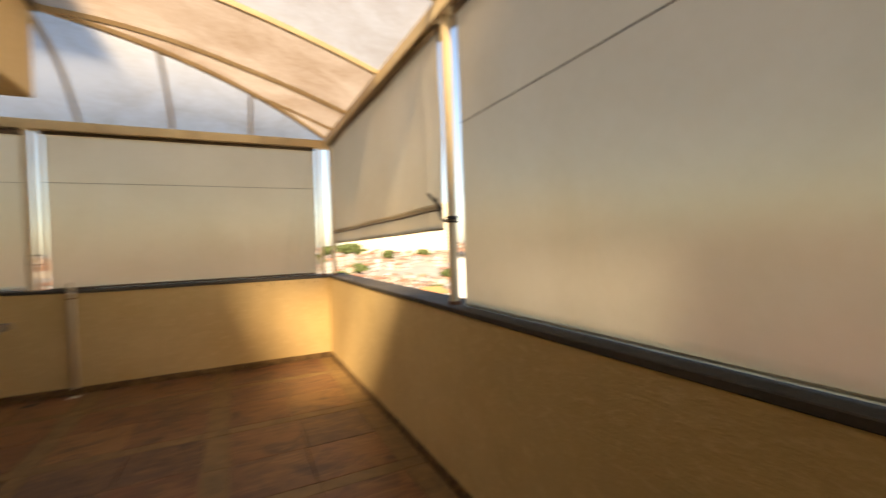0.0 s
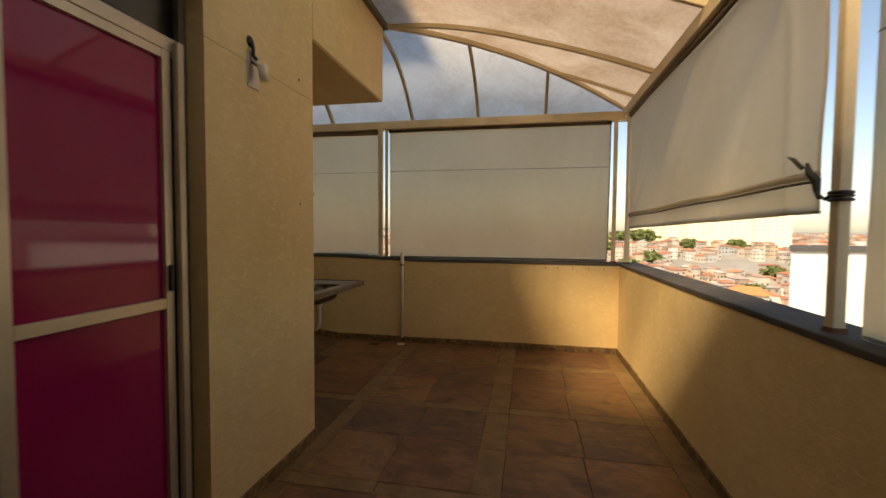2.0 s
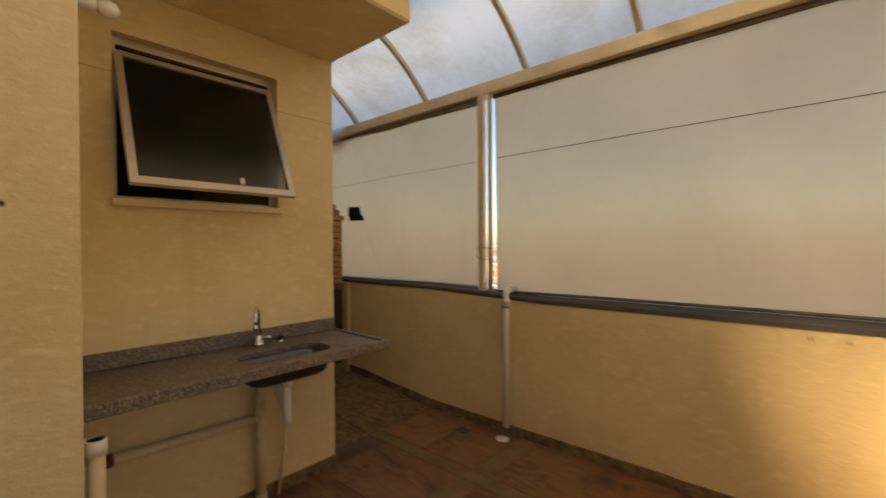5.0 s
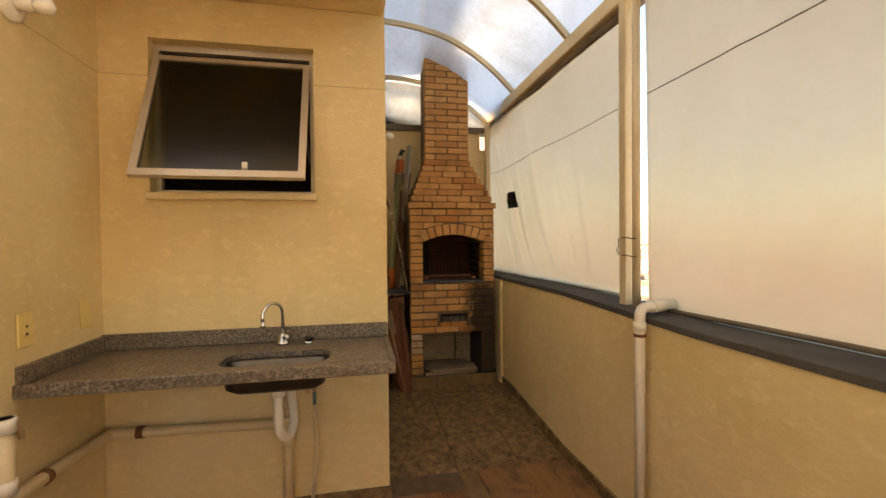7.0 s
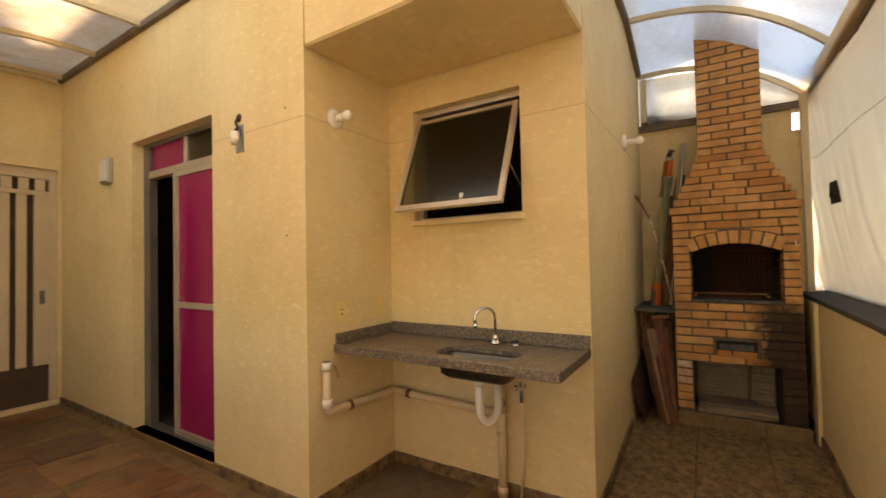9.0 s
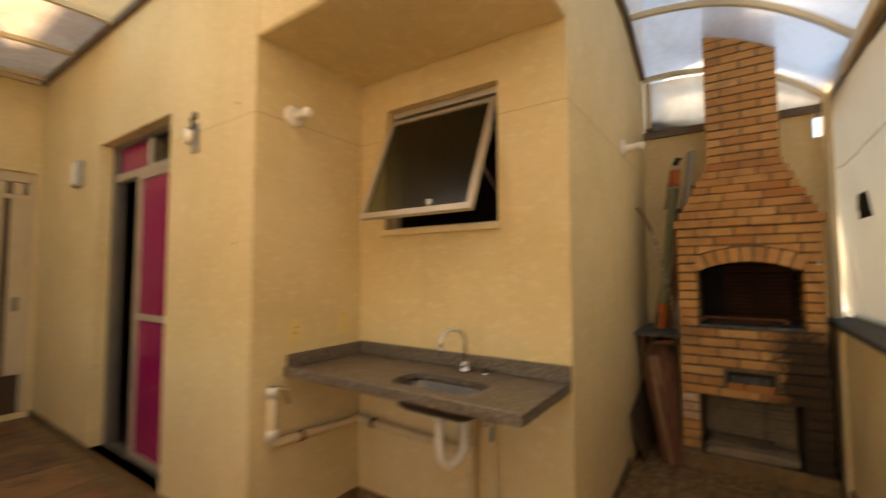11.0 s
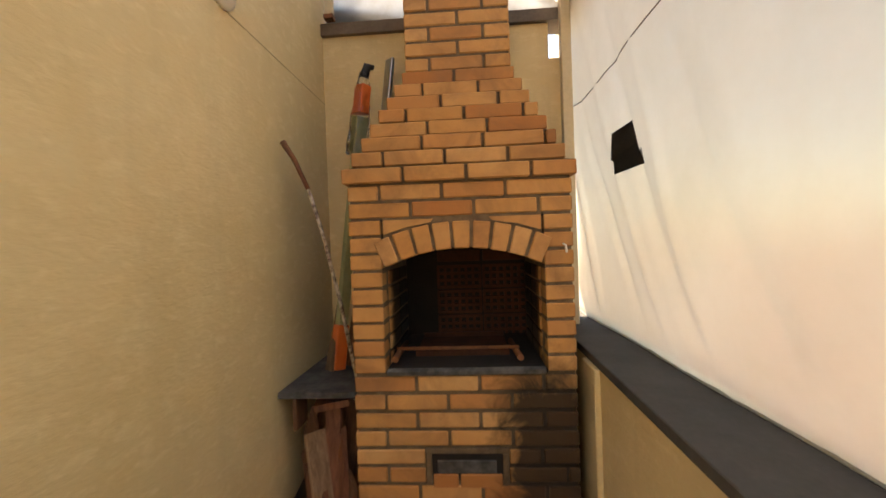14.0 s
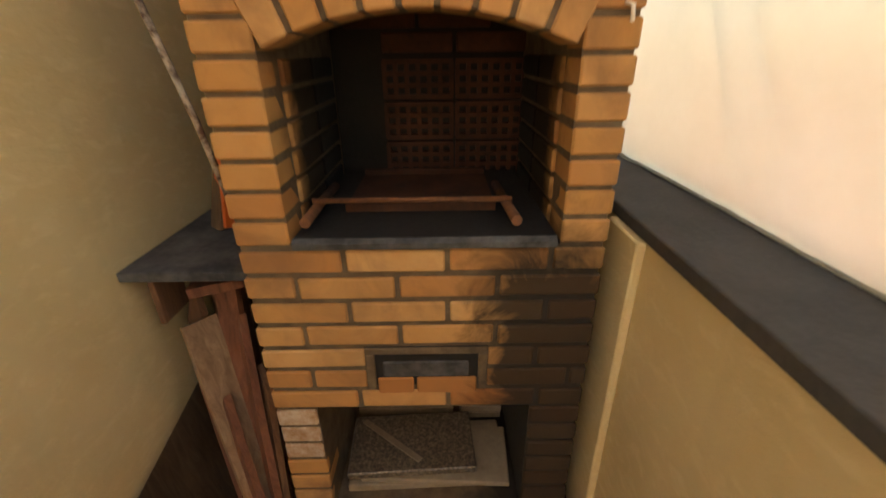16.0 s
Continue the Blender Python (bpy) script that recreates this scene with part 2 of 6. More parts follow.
def pink_material():
    """Magenta film on glass: a glossy coloured pane that hides the room."""
    m, t, b = nodes_of("magenta_pane")
    v = place(t)
    t.links.new(ramp(t, noise_at(t, 1.5, 3, 0.5, v), [(0.3, (0.25, 0.005, 0.065)), (0.7, (0.30, 0.008, 0.085))]), b.inputs["Base Color"])
    b.inputs["Roughness"].default_value = 0.06
    b.inputs["Specular IOR Level"].default_value = 0.4
    return m


def island_material(name, stops, rough=0.85):
    m, t, b = nodes_of(name)
    isl = t.nodes.new("ShaderNodeNewGeometry").outputs["Random Per Island"]
    col = ramp(t, isl, stops)
    col = mixed(t, arith(t, "MULTIPLY", noise_at(t, 0.6, 4, 0.6, place(t)), 0.3), col, (0.3, 0.26, 0.22))
    t.links.new(col, b.inputs["Base Color"])
    b.inputs["Roughness"].default_value = rough
    return m


PLASTER = plaster_material()
SLAB = slab_material()
STRIP = surface("yellow_stone", (0.10, 0.060, 0.025), (0.27, 0.170, 0.071), 7, 50, 0.5, relief=0.4, depth=0.004, spread=9.0)
PASSAGE = surface("passage_stone", (0.045, 0.027, 0.012), (0.33, 0.205, 0.084), 19, 70, 0.6, relief=0.5, depth=0.006, spread=13.0, low=0.36, high=0.68)
GROUT = surface("grout", (0.085, 0.050, 0.027), (0.16, 0.105, 0.058), 12, 90, 0.9)
SKIRT = surface("skirting_stone", (0.050, 0.030, 0.015), (0.30, 0.195, 0.085), 16, 75, 0.6, relief=0.4, spread=7.0, low=0.38, high=0.66)
CAPSTONE = surface("slate_coping", (0.060, 0.057, 0.052), (0.108, 0.102, 0.094), 5, 70, 0.85, relief=0.35, spec=0.12)
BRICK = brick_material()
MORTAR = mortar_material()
GRANITE = granite_material("grey_brown_granite", (0.026, 0.020, 0.015), (0.150, 0.114, 0.080), (0.38, 0.305, 0.22))
# Soot black, also used for the shade painted into the hearth.
SOOT_AND_SHADE = surface("soot_and_shade_stone", (0.006, 0.005, 0.0045), (0.020, 0.015, 0.012), 8, 60, 0.9, relief=0.4)
HEARTH = surface("hearth_slate", (0.03, 0.030, 0.031), (0.16, 0.155, 0.15), 9, 40, 0.7, relief=0.5, low=0.4, high=0.75)
STEEL = metal_material("stainless_steel", (0.13, 0.122, 0.108), 0.34)
CHROME = metal_material("chrome", (0.75, 0.75, 0.75), 0.14)
RUST = surface("rusty_iron", (0.07, 0.026, 0.012), (0.24, 0.095, 0.035), 20, 90, 0.8, relief=0.4)
FRAME = surface("cream_metal_paint", (0.52, 0.42, 0.25), (0.68, 0.57, 0.37), 4, 50, 0.5, relief=0.08)
FRAME_DARK = surface("weathered_metal", (0.085, 0.062, 0.042), (0.20, 0.15, 0.10), 6, 60, 0.7, relief=0.2)
ALU = surface("champagne_aluminium", (0.46, 0.40, 0.31), (0.60, 0.53, 0.42), 5, 70, 0.38, metal=0.5, relief=0.05)
ALU_DARK = surface("grey_aluminium", (0.13, 0.115, 0.095), (0.20, 0.18, 0.15), 5, 70, 0.4, metal=0.4, relief=0.05)
PVC = surface("white_pvc", (0.66, 0.60, 0.48), (0.80, 0.75, 0.64), 6, 60, 0.42, relief=0.05)
PVC_PAINTED = surface("painted_pvc", (0.58, 0.45, 0.26), (0.72, 0.58, 0.35), 6, 60, 0.5, relief=0.08)
PORCELAIN = surface("porcelain", (0.74, 0.70, 0.60), (0.84, 0.80, 0.72), 8, 60, 0.25, relief=0.03)
IVORY = surface("ivory_plastic", (0.66, 0.50, 0.17), (0.74, 0.58, 0.23), 8, 60, 0.45, relief=0.03)
SILL = surface("cream_sill", (0.66, 0.51, 0.27), (0.78, 0.63, 0.38), 6, 70, 0.6, relief=0.1)
BLACK = surface("black_tape", (0.010, 0.009, 0.008), (0.022, 0.019, 0.017), 20, 90, 0.6, relief=0.2)
DARKROOM = surface("room_gloom_paint", (0.05, 0.03, 0.022), (0.075, 0.045, 0.034), 3, 40, 0.8)
CANVAS = sheet_material("awning_canvas", (0.735, 0.685, 0.595), (0.645, 0.59, 0.49), 0.62, 0.0, 1.2, 0.3, 0.8, 1.0, haze=0.45)
SEAM_AND_SHADOW = surface("canvas_seam_and_shadow", (0.16, 0.13, 0.10), (0.25, 0.21, 0.17), 9, 80, 0.9)
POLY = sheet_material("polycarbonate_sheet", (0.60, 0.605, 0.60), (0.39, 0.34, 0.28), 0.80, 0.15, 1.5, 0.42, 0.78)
# How clear each of these sheets is was set to shape the sun patch below.
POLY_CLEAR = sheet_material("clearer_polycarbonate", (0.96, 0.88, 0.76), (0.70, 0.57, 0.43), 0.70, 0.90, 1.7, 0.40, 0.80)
POLY_HALF = sheet_material("half_clear_polycarbonate", (0.86, 0.76, 0.63), (0.56, 0.43, 0.31), 0.75, 0.62, 1.7, 0.40, 0.78)
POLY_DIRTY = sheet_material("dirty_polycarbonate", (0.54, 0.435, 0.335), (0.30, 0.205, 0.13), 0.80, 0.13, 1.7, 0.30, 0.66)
FROST = glass_material("frosted_glass", (0.30, 0.33, 0.25), 0.22)
PINK = pink_material()
WOOD = wood_material("old_plank", (0.075, 0.034, 0.018), (0.23, 0.115, 0.055))
PLY = wood_material("plywood_offcut", (0.105, 0.062, 0.035), (0.21, 0.135, 0.075))
ORANGE = surface("orange_plastic", (0.55, 0.10, 0.02), (0.70, 0.16, 0.03), 9, 60, 0.4)
GREEN = surface("green_paint", (0.20, 0.22, 0.09), (0.34, 0.33, 0.16), 9, 60, 0.5)
FILM = glass_material("plastic_film", (0.92, 0.90, 0.86), 0.25)
ALU_BAR = metal_material("aluminium_bar", (0.52, 0.50, 0.46), 0.4)
SLATS = surface("cream_slat", (0.50, 0.40, 0.25), (0.62, 0.50, 0.33), 5, 60, 0.5)
SLAT_GAP = surface("brown_backing", (0.045, 0.026, 0.014), (0.085, 0.05, 0.028), 5, 60, 0.8)


# ---- mesh helpers ----
def box_into(bm, x0, y0, z0, x1, y1, z1, bevel=0.0, segments=1):
    made = bmesh.ops.create_cube(bm, size=1)["verts"]
    for v in made:
        v.co = Vector(((x0 + x1) / 2 + v.co.x * (x1 - x0), (y0 + y1) / 2 + v.co.y * (y1 - y0), (z0 + z1) / 2 + v.co.z * (z1 - z0)))
    if bevel:
        bmesh.ops.bevel(bm, geom=list({e for v in made for e in v.link_edges}), offset=bevel, segments=segments, affect="EDGES", profile=0.5)
    return bm


def boxes(*spans, bevel=0.0):
    bm = bmesh.new()
    for s in spans:
        box_into(bm, *s, bevel=bevel)
    return bm


def tube_into(bm, points, radius, sides=12, cap=True):
    """A round tube along a line of points."""
    pts = [Vector(p) for p in points]
    radii = radius if isinstance(radius, (list, tuple)) else [radius] * len(pts)
    rings, up = [], None
    for i, p in enumerate(pts):
        way = (pts[min(i + 1, len(pts) - 1)] - pts[max(i - 1, 0)]).normalized()
        if up is None:
            up = way.orthogonal().normalized()
        up = (up - way * up.dot(way)).normalized()
        side = way.cross(up)
        rings.append([bm.verts.new(p + (up * math.cos(a) + side * math.sin(a)) * radii[i]) for a in (2 * math.pi * k / sides for k in range(sides))])
    for a, b in zip(rings, rings[1:]):
        for k in range(sides):
            f = bm.faces.new((a[k], a[(k + 1) % sides], b[(k + 1) % sides], b[k]))
            f.smooth = True
    if cap:
        bm.faces.new(reversed(rings[0]))
        bm.faces.new(rings[-1])
    return bm


def tube(points, radius, sides=12, cap=True):
    return tube_into(bmesh.new(), points, radius, sides, cap)


def bend(points, radius, steps=5):
    """The same line with its corners rounded."""
    pts = [Vector(p) for p in points]
    out = [pts[0]]
    for a, b, c in zip(pts, pts[1:], pts[2:]):
        u, w = (a - b).normalized(), (c - b).normalized()
        p, q = b + u * radius, b + w * radius
        for k in range(steps + 1):
            s = k / steps
            out.append(p * (1 - s) ** 2 + b * 2 * s * (1 - s) + q * s * s)
    return out + [pts[-1]]


def lathe(profile, centre, axis="z", sides=20):
    """A turned shape: profile rows of (along, radius)."""
    bm = bmesh.new()
    c = Vector(centre)
    a = {"x": Vector((1, 0, 0)), "y": Vector((0, 1, 0)), "z": Vector((0, 0, 1))}[axis]
    u = a.orthogonal().normalized()
    w = a.cross(u)
    rings = [[bm.verts.new(c + a * h + (u * math.cos(k) + w * math.sin(k)) * max(r, 1e-4)) for k in (2 * math.pi * i / sides for i in range(sides))] for h, r in profile]
    for p, q in zip(rings, rings[1:]):
        for k in range(sides):
            f = bm.faces.new((p[k], p[(k + 1) % sides], q[(k + 1) % sides], q[k]))
            f.smooth = True
    bm.faces.new(reversed(rings[0]))
    bm.faces.new(rings[-1])
    bmesh.ops.recalc_face_normals(bm, faces=bm.faces)
    return bm


def grid_sheet(f, nu, nv, thick=None):
    """A sheet from f(u, v), u and v from 0 to 1; thick gives a second skin."""
    bm = bmesh.new()
    vs = [[bm.verts.new(f(i / nu, j / nv)) for j in range(nv + 1)] for i in range(nu + 1)]
    for i in range(nu):
        for j in range(nv):
            bm.faces.new((vs[i][j], vs[i + 1][j], vs[i + 1][j + 1], vs[i][j + 1])).smooth = True
    if thick:
        bmesh.ops.recalc_face_normals(bm, faces=bm.faces)
        bmesh.ops.solidify(bm, geom=list(bm.faces), thickness=thick)
    return bm


def beam_between(a, b, width, height, bm=None):
    """A square bar from a to b, its height upright."""
    bm = bm or bmesh.new()
    a, b = Vector(a), Vector(b)
    way = (b - a).normalized()
    side = way.cross(Vector((0, 0, 1)))
    side = (side if side.length > 1e-3 else Vector((1, 0, 0))).normalized()
    up = side.cross(way)
    ends = [[bm.verts.new(p + side * sx * width / 2 + up * sz * height / 2) for sx, sz in ((-1, -1), (1, -1), (1, 1), (-1, 1))] for p in (a, b)]
    for k in range(4):
        bm.faces.new((ends[0][k], ends[0][(k + 1) % 4], ends[1][(k + 1) % 4], ends[1][k]))
    bm.faces.new(reversed(ends[0]))
    bm.faces.new(ends[1])
    bmesh.ops.recalc_face_normals(bm, faces=bm.faces)
    return bm


def bar_along(points, width, height):
    """A flat bar that follows a line of points (rings of four corners)."""
    bm = bmesh.new()
    pts = [Vector(p) for p in points]
    rings = []
    for i, p in enumerate(pts):
        way = (pts[min(i + 1, len(pts) - 1)] - pts[max(i - 1, 0)]).normalized()
        side = way.cross(Vector((0, 0, 1))).normalized()
        up = side.cross(way)
        rings.append([bm.verts.new(p + side * sx * width / 2 + up * sz * height / 2) for sx, sz in ((-1, -1), (1, -1), (1, 1), (-1, 1))])
    for a, b in zip(rings, rings[1:]):
        for k in range(4):
            bm.faces.new((a[k], a[(k + 1) % 4], b[(k + 1) % 4], b[k]))
    bm.faces.new(reversed(rings[0]))
    bm.faces.new(rings[-1])
    bmesh.ops.recalc_face_normals(bm, faces=bm.faces)
    return bm


def linked(name, bm, material):
    me = bpy.data.meshes.new(name)
    bm.to_mesh(me)
    bm.free()
    for m in material if isinstance(material, (list, tuple)) else (material,):
        me.materials.append(m)
    return new(name, me)


def fixed(name, bm, material, label="", category="", kind="structure"):
    return tagged(linked(name, bm, material), label, category, "", kind)


def thing(name, at, label, category, group=""):
    ob = new(name)
    ob.empty_display_size = 0.1
    ob.location = at
    return tagged(ob, label, category, group)


def root_of(ob):
    m = Matrix.Translation(ob.location)
    return root_of(ob.parent) @ ob.matrix_parent_inverse @ m if ob.parent else m


def part(name, bm, material, parent, label=""):
    """One mesh, given in world metres, under a thing or a part."""
    ob = linked(name, bm, material)
    ob.parent = parent
    ob.matrix_parent_inverse = root_of(parent).inverted()
    return tagged(ob, label)


def piece(name, mesh, at, parent, turn=(0, 0, 0)):
    """A repeat on shared mesh data."""
    ob = new(name, mesh)
    ob.parent = parent
    ob.matrix_parent_inverse = root_of(parent).inverted()
    ob.location = at
    ob.rotation_euler = turn
    return ob


def mesh_of(name, bm, material):
    me = bpy.data.meshes.new(name)
    bm.to_mesh(me)
    bm.free()
    me.materials.append(material)
    return me


# ---- plan, in metres ----
XH, XN, XB, XR = -1.40, -2.16, -4.33, 1.05      # house wall, niche wall, back wall, side parapet
YS, YN, YC, YF = -0.85, 3.00, 4.39, 5.56        # south wall, niche side, passage wall, far parapet
SOFFIT, CAP, BEAM, EAVE = 2.67, 1.06, 2.71, 2.84
rng = random.Random(7)


def floor_rise(x):
    """The passage floor climbs a little towards the barbecue."""
    s = min(1, max(0, (-2.3 - x) / 1.2))
    return 0.09 * s * s * (3 - 2 * s)


def wall_with_hole(axis, at, thick, u0, u1, z0, z1, hole):
    """A wall across x or y with one opening (u0, u1, z0, z1) right through it."""
    a, b, c, d = hole
    spans = ((u0, a, z0, z1), (b, u1, z0, z1), (a, b, z0, c), (a, b, d, z1))
    bm = bmesh.new()
    for p, q, r, s in spans:
        if q - p > 1e-4 and s - r > 1e-4:
            box_into(bm, *((at, p, r, at + thick, q, s) if axis == "x" else (p, at, r, q, at + thick, s)))
    bmesh.ops.remove_doubles(bm, verts=bm.verts, dist=1e-5)
    return bm


def coping_rise(x):
    """The far parapet is a little higher along the passage."""
    return 0.038 * min(1, max(0, (-1.3 - x) / 1.1))


def climbing(x1, y0, y1, z0, z1, both):
    """A long block along the far parapet whose top follows coping_rise (its foot too, if both)."""
    bm = bmesh.new()
    rings = []
    for x in (-5.0, -2.4, -1.3, x1):
        up = coping_rise(x)
        low = z0 + (up if both else 0)
        rings.append([bm.verts.new((x, y, z)) for y, z in ((y0, low), (y1, low), (y1, z1 + up), (y0 + 0.003, z1 + up), (y0, z1 + up - 0.003))])
    for p, q in zip(rings, rings[1:]):
        for k in range(5):
            bm.faces.new((p[k], p[(k + 1) % 5], q[(k + 1) % 5], q[k]))
    bm.faces.new(rings[0])
    bm.faces.new(rings[-1])
    bmesh.ops.recalc_face_normals(bm, faces=bm.faces)
    return bm


# ---- walls ----
DOOR = (0.80, 2.04, 0.06, 2.47)
WINDOW = (3.22, 4.01, 1.69, 2.46)
GATE = (-1.37, -0.15, 0.04, 2.45)
fixed("wall_house", wall_with_hole("x", XH - 0.15, 0.15, YS - 0.15, YN, -0.1, 4.15, DOOR), PLASTER, "cream yellow textured plaster house wall", "wall")
fixed("wall_niche_side", boxes((XN - 0.15, YN - 0.15, -0.1, XH - 0.15, YN, 4.15)), PLASTER, "cream yellow textured plaster wall beside the sink", "wall")
fixed("wall_niche_back", wall_with_hole("x", XN - 0.15, 0.15, YN, YC, -0.1, 4.15, WINDOW), PLASTER, "cream yellow textured plaster wall behind the sink", "wall")
fixed("wall_passage", boxes((XB - 0.15, YC - 0.15, -0.1, XN - 0.15, YC, 4.15)), PLASTER, "cream yellow textured plaster passage wall", "wall")
fixed("wall_back", boxes((XB - 0.15, YC, -0.1, XB, YF, 2.62), (XB - 0.15, YF, CAP, XB, 5.655, 2.44)), PLASTER, "cream plaster end wall behind the barbecue", "wall")
fixed("wall_far", climbing(XR + 0.2, YF, YF + 0.25, -0.1, CAP - 0.03, False), PLASTER, "cream yellow textured plaster parapet", "wall")
fixed("wall_east", boxes((XR, YS - 0.15, -0.1, XR + 0.2, YF, CAP - 0.03)), PLASTER, "cream yellow textured plaster parapet, lit near the corner", "wall")
# The unseen top is raised so that its shadow edges the sun patch.
fixed("wall_south", wall_with_hole("y", YS - 0.15, 0.15, XH, XR + 0.2, -0.1, 5.34, GATE), PLASTER, "cream yellow plaster wall with a slatted gate", "wall")
fixed("soffit", boxes((XN, YN, SOFFIT, XH, YC, 4.15), bevel=0.012), PLASTER, "cream plaster overhang above the sink", "wall")
fixed("wall_east_upper", boxes((XR + 0.02, YS - 0.15, 2.9, XR + 0.2, YS, 5.34)), PLASTER, "", "wall")
fixed("house_roof", boxes((XB - 0.15, YS - 0.15, 3.85, XH - 0.15, YC - 0.15, 4.0)), PLASTER, "", "roof")
fixed("house_block", boxes((XB - 0.15, YS - 4.0, -0.1, XR + 0.2, YS - 2.0, 4.0)), PLASTER, "", "wall")

# The rooms behind the door, the window and the gate; DARKROOM puts indoor gloom into the colour.
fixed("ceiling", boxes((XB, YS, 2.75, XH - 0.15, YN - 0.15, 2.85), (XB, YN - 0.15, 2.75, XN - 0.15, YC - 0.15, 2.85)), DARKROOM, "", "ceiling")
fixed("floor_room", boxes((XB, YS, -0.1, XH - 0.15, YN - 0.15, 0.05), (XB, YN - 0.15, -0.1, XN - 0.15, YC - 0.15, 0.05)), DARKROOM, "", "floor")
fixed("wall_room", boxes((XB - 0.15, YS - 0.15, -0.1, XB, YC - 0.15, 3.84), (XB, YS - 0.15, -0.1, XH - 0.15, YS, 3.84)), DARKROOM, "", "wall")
fixed("wall_lobby", boxes((XH - 0.15, YS - 2.0, -0.1, XH - 0.05, YS - 0.15, 2.9), (XR + 0.1, YS - 2.0, -0.1, XR + 0.2, YS - 0.15, 2.9)), PLASTER, "", "wall")
fixed("ceiling_lobby", boxes((XH - 0.15, YS - 2.0, 2.9, XR + 0.2, YS - 0.15, 3.0)), PLASTER, "", "ceiling")

# ---- coping ----
coping_far = fixed("coping_far", climbing(XR + 0.24, YF - 0.006, YF + 0.275, CAP - 0.03, CAP, True), CAPSTONE, "dark grey slate coping on the parapet", "coping")
coping_east = fixed("coping_east", boxes((XR - 0.008, YS, CAP - 0.03, XR + 0.24, YF - 0.009, CAP), bevel=0.004), CAPSTONE, "dark grey slate coping on the parapet", "coping")

fixed("pilaster", boxes((-3.76, YF - 0.022, -0.02, -3.60, YF, CAP + 0.006), bevel=0.004), PLASTER, "shallow plaster pilaster on the parapet", "wall")

# ---- gable window above the end wall ----
fixed("gable_sill", boxes((XB - 0.13, YC, 2.62, XB + 0.03, YF + 0.1, 2.68)), FRAME_DARK, "weathered dark metal sill under the gable glazing", "window sill")


# ---- awning roof ----
def roof_z(x, y):
    sx = max(0.0, (x - XH) / (1.13 - XH))
    sy = max(0.0, (y - YC) / (5.70 - YC))
    lean = max(-1.0, min(1.0, (sy - sx) / 0.5))
    m = min(1.05, max(sx, sy))
    z = 3.40 - 0.57 * m ** (2.1 + 0.4 * lean)
    if x < -3.6:
        z -= 0.26 * (-3.6 - x) / 0.75 * (1 - 0.3 * m) + 0.12 * (0.15 + m) * max(0.0, 1 - abs(x + 3.95) / 0.33)
    return z


def hip(s):
    return (XH + s * (1.13 - XH), YC + s * (5.70 - YC))


def roof_panel(x0, x1, y0, y1, nx, ny, clip=None):
    return grid_sheet(lambda u, v: Vector((*(clip(u, v) if clip else (x0 + (x1 - x0) * u, y0 + (y1 - y0) * v)), 0)), nx, ny)


def lifted(bm, up=0.03):
    for v in bm.verts:
        v.co.z = roof_z(v.co.x, v.co.y) + up
    return bm


awning = thing("awning_roof", (-0.2, 3.0, BEAM), "arched awning of dirty translucent polycarbonate on cream metal ribs", "awning")
RIBS_EAST = (-0.72, 0.15, 1.05, 2.22, 3.38, 4.50)
RIBS_FAR = (-4.30, -3.62, -2.55, -1.46)
edges_y = (YS + 0.005, *RIBS_EAST[1:-1], YC)
# Clearer panels are picked here to throw the sun patch on the east parapet.
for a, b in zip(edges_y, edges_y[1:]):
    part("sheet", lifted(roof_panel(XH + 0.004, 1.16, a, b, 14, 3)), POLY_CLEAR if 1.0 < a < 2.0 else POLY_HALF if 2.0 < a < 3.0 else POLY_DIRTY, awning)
edges_x = (-4.46, -3.62, -2.55, XH)
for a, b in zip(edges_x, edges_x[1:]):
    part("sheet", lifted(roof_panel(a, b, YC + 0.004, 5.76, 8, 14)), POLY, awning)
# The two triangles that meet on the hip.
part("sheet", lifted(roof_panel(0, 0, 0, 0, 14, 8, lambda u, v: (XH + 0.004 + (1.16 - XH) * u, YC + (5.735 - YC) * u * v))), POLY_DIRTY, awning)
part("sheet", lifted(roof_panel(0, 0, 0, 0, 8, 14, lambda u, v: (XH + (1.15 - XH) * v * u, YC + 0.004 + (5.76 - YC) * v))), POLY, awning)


def rib(points, w=0.035, h=0.04, name="rib"):
    return part(name, bar_along([(x, y, roof_z(x, y) + 0.005) for x, y in points], w, h), FRAME, awning)


def line2(a, b, n=14):
    return [(a[0] + (b[0] - a[0]) * k / n, a[1] + (b[1] - a[1]) * k / n) for k in range(n + 1)]


for y in RIBS_EAST[:-1]:
    rib(line2((XH + 0.01, y), (1.125, y)))
rib(line2((XH + 0.02, YC + 0.03), (1.10, 4.52)))
for x in RIBS_FAR:
    rib(line2((x, YC + 0.01), (x, 5.72)))
for x in (-0.615, 0.20):
    s = (x - XH) / (1.13 - XH)
    rib(line2(hip(s), (x, 5.72), 8))
rib(line2(hip(0.01), hip(0.985)), 0.04, 0.045, "hip_rib")
rib(line2(hip(0.66), (1.10, 5.22), 8), 0.025, 0.03)
part("wall_plate", bar_along([(XH + 0.022, YS + 0.03 + (YC - YS) * k / 8, roof_z(XH, 1.0) - 0.005) for k in range(9)], 0.04, 0.05), FRAME_DARK, awning, "weathered metal wall plate")
part("wall_plate", bar_along([(-4.25 + (XH + 4.25) * k / 12, YC + 0.022, roof_z(-4.25 + (XH + 4.25) * k / 12, YC) - 0.005) for k in range(13)], 0.04, 0.05), FRAME_DARK, awning, "weathered metal wall plate")
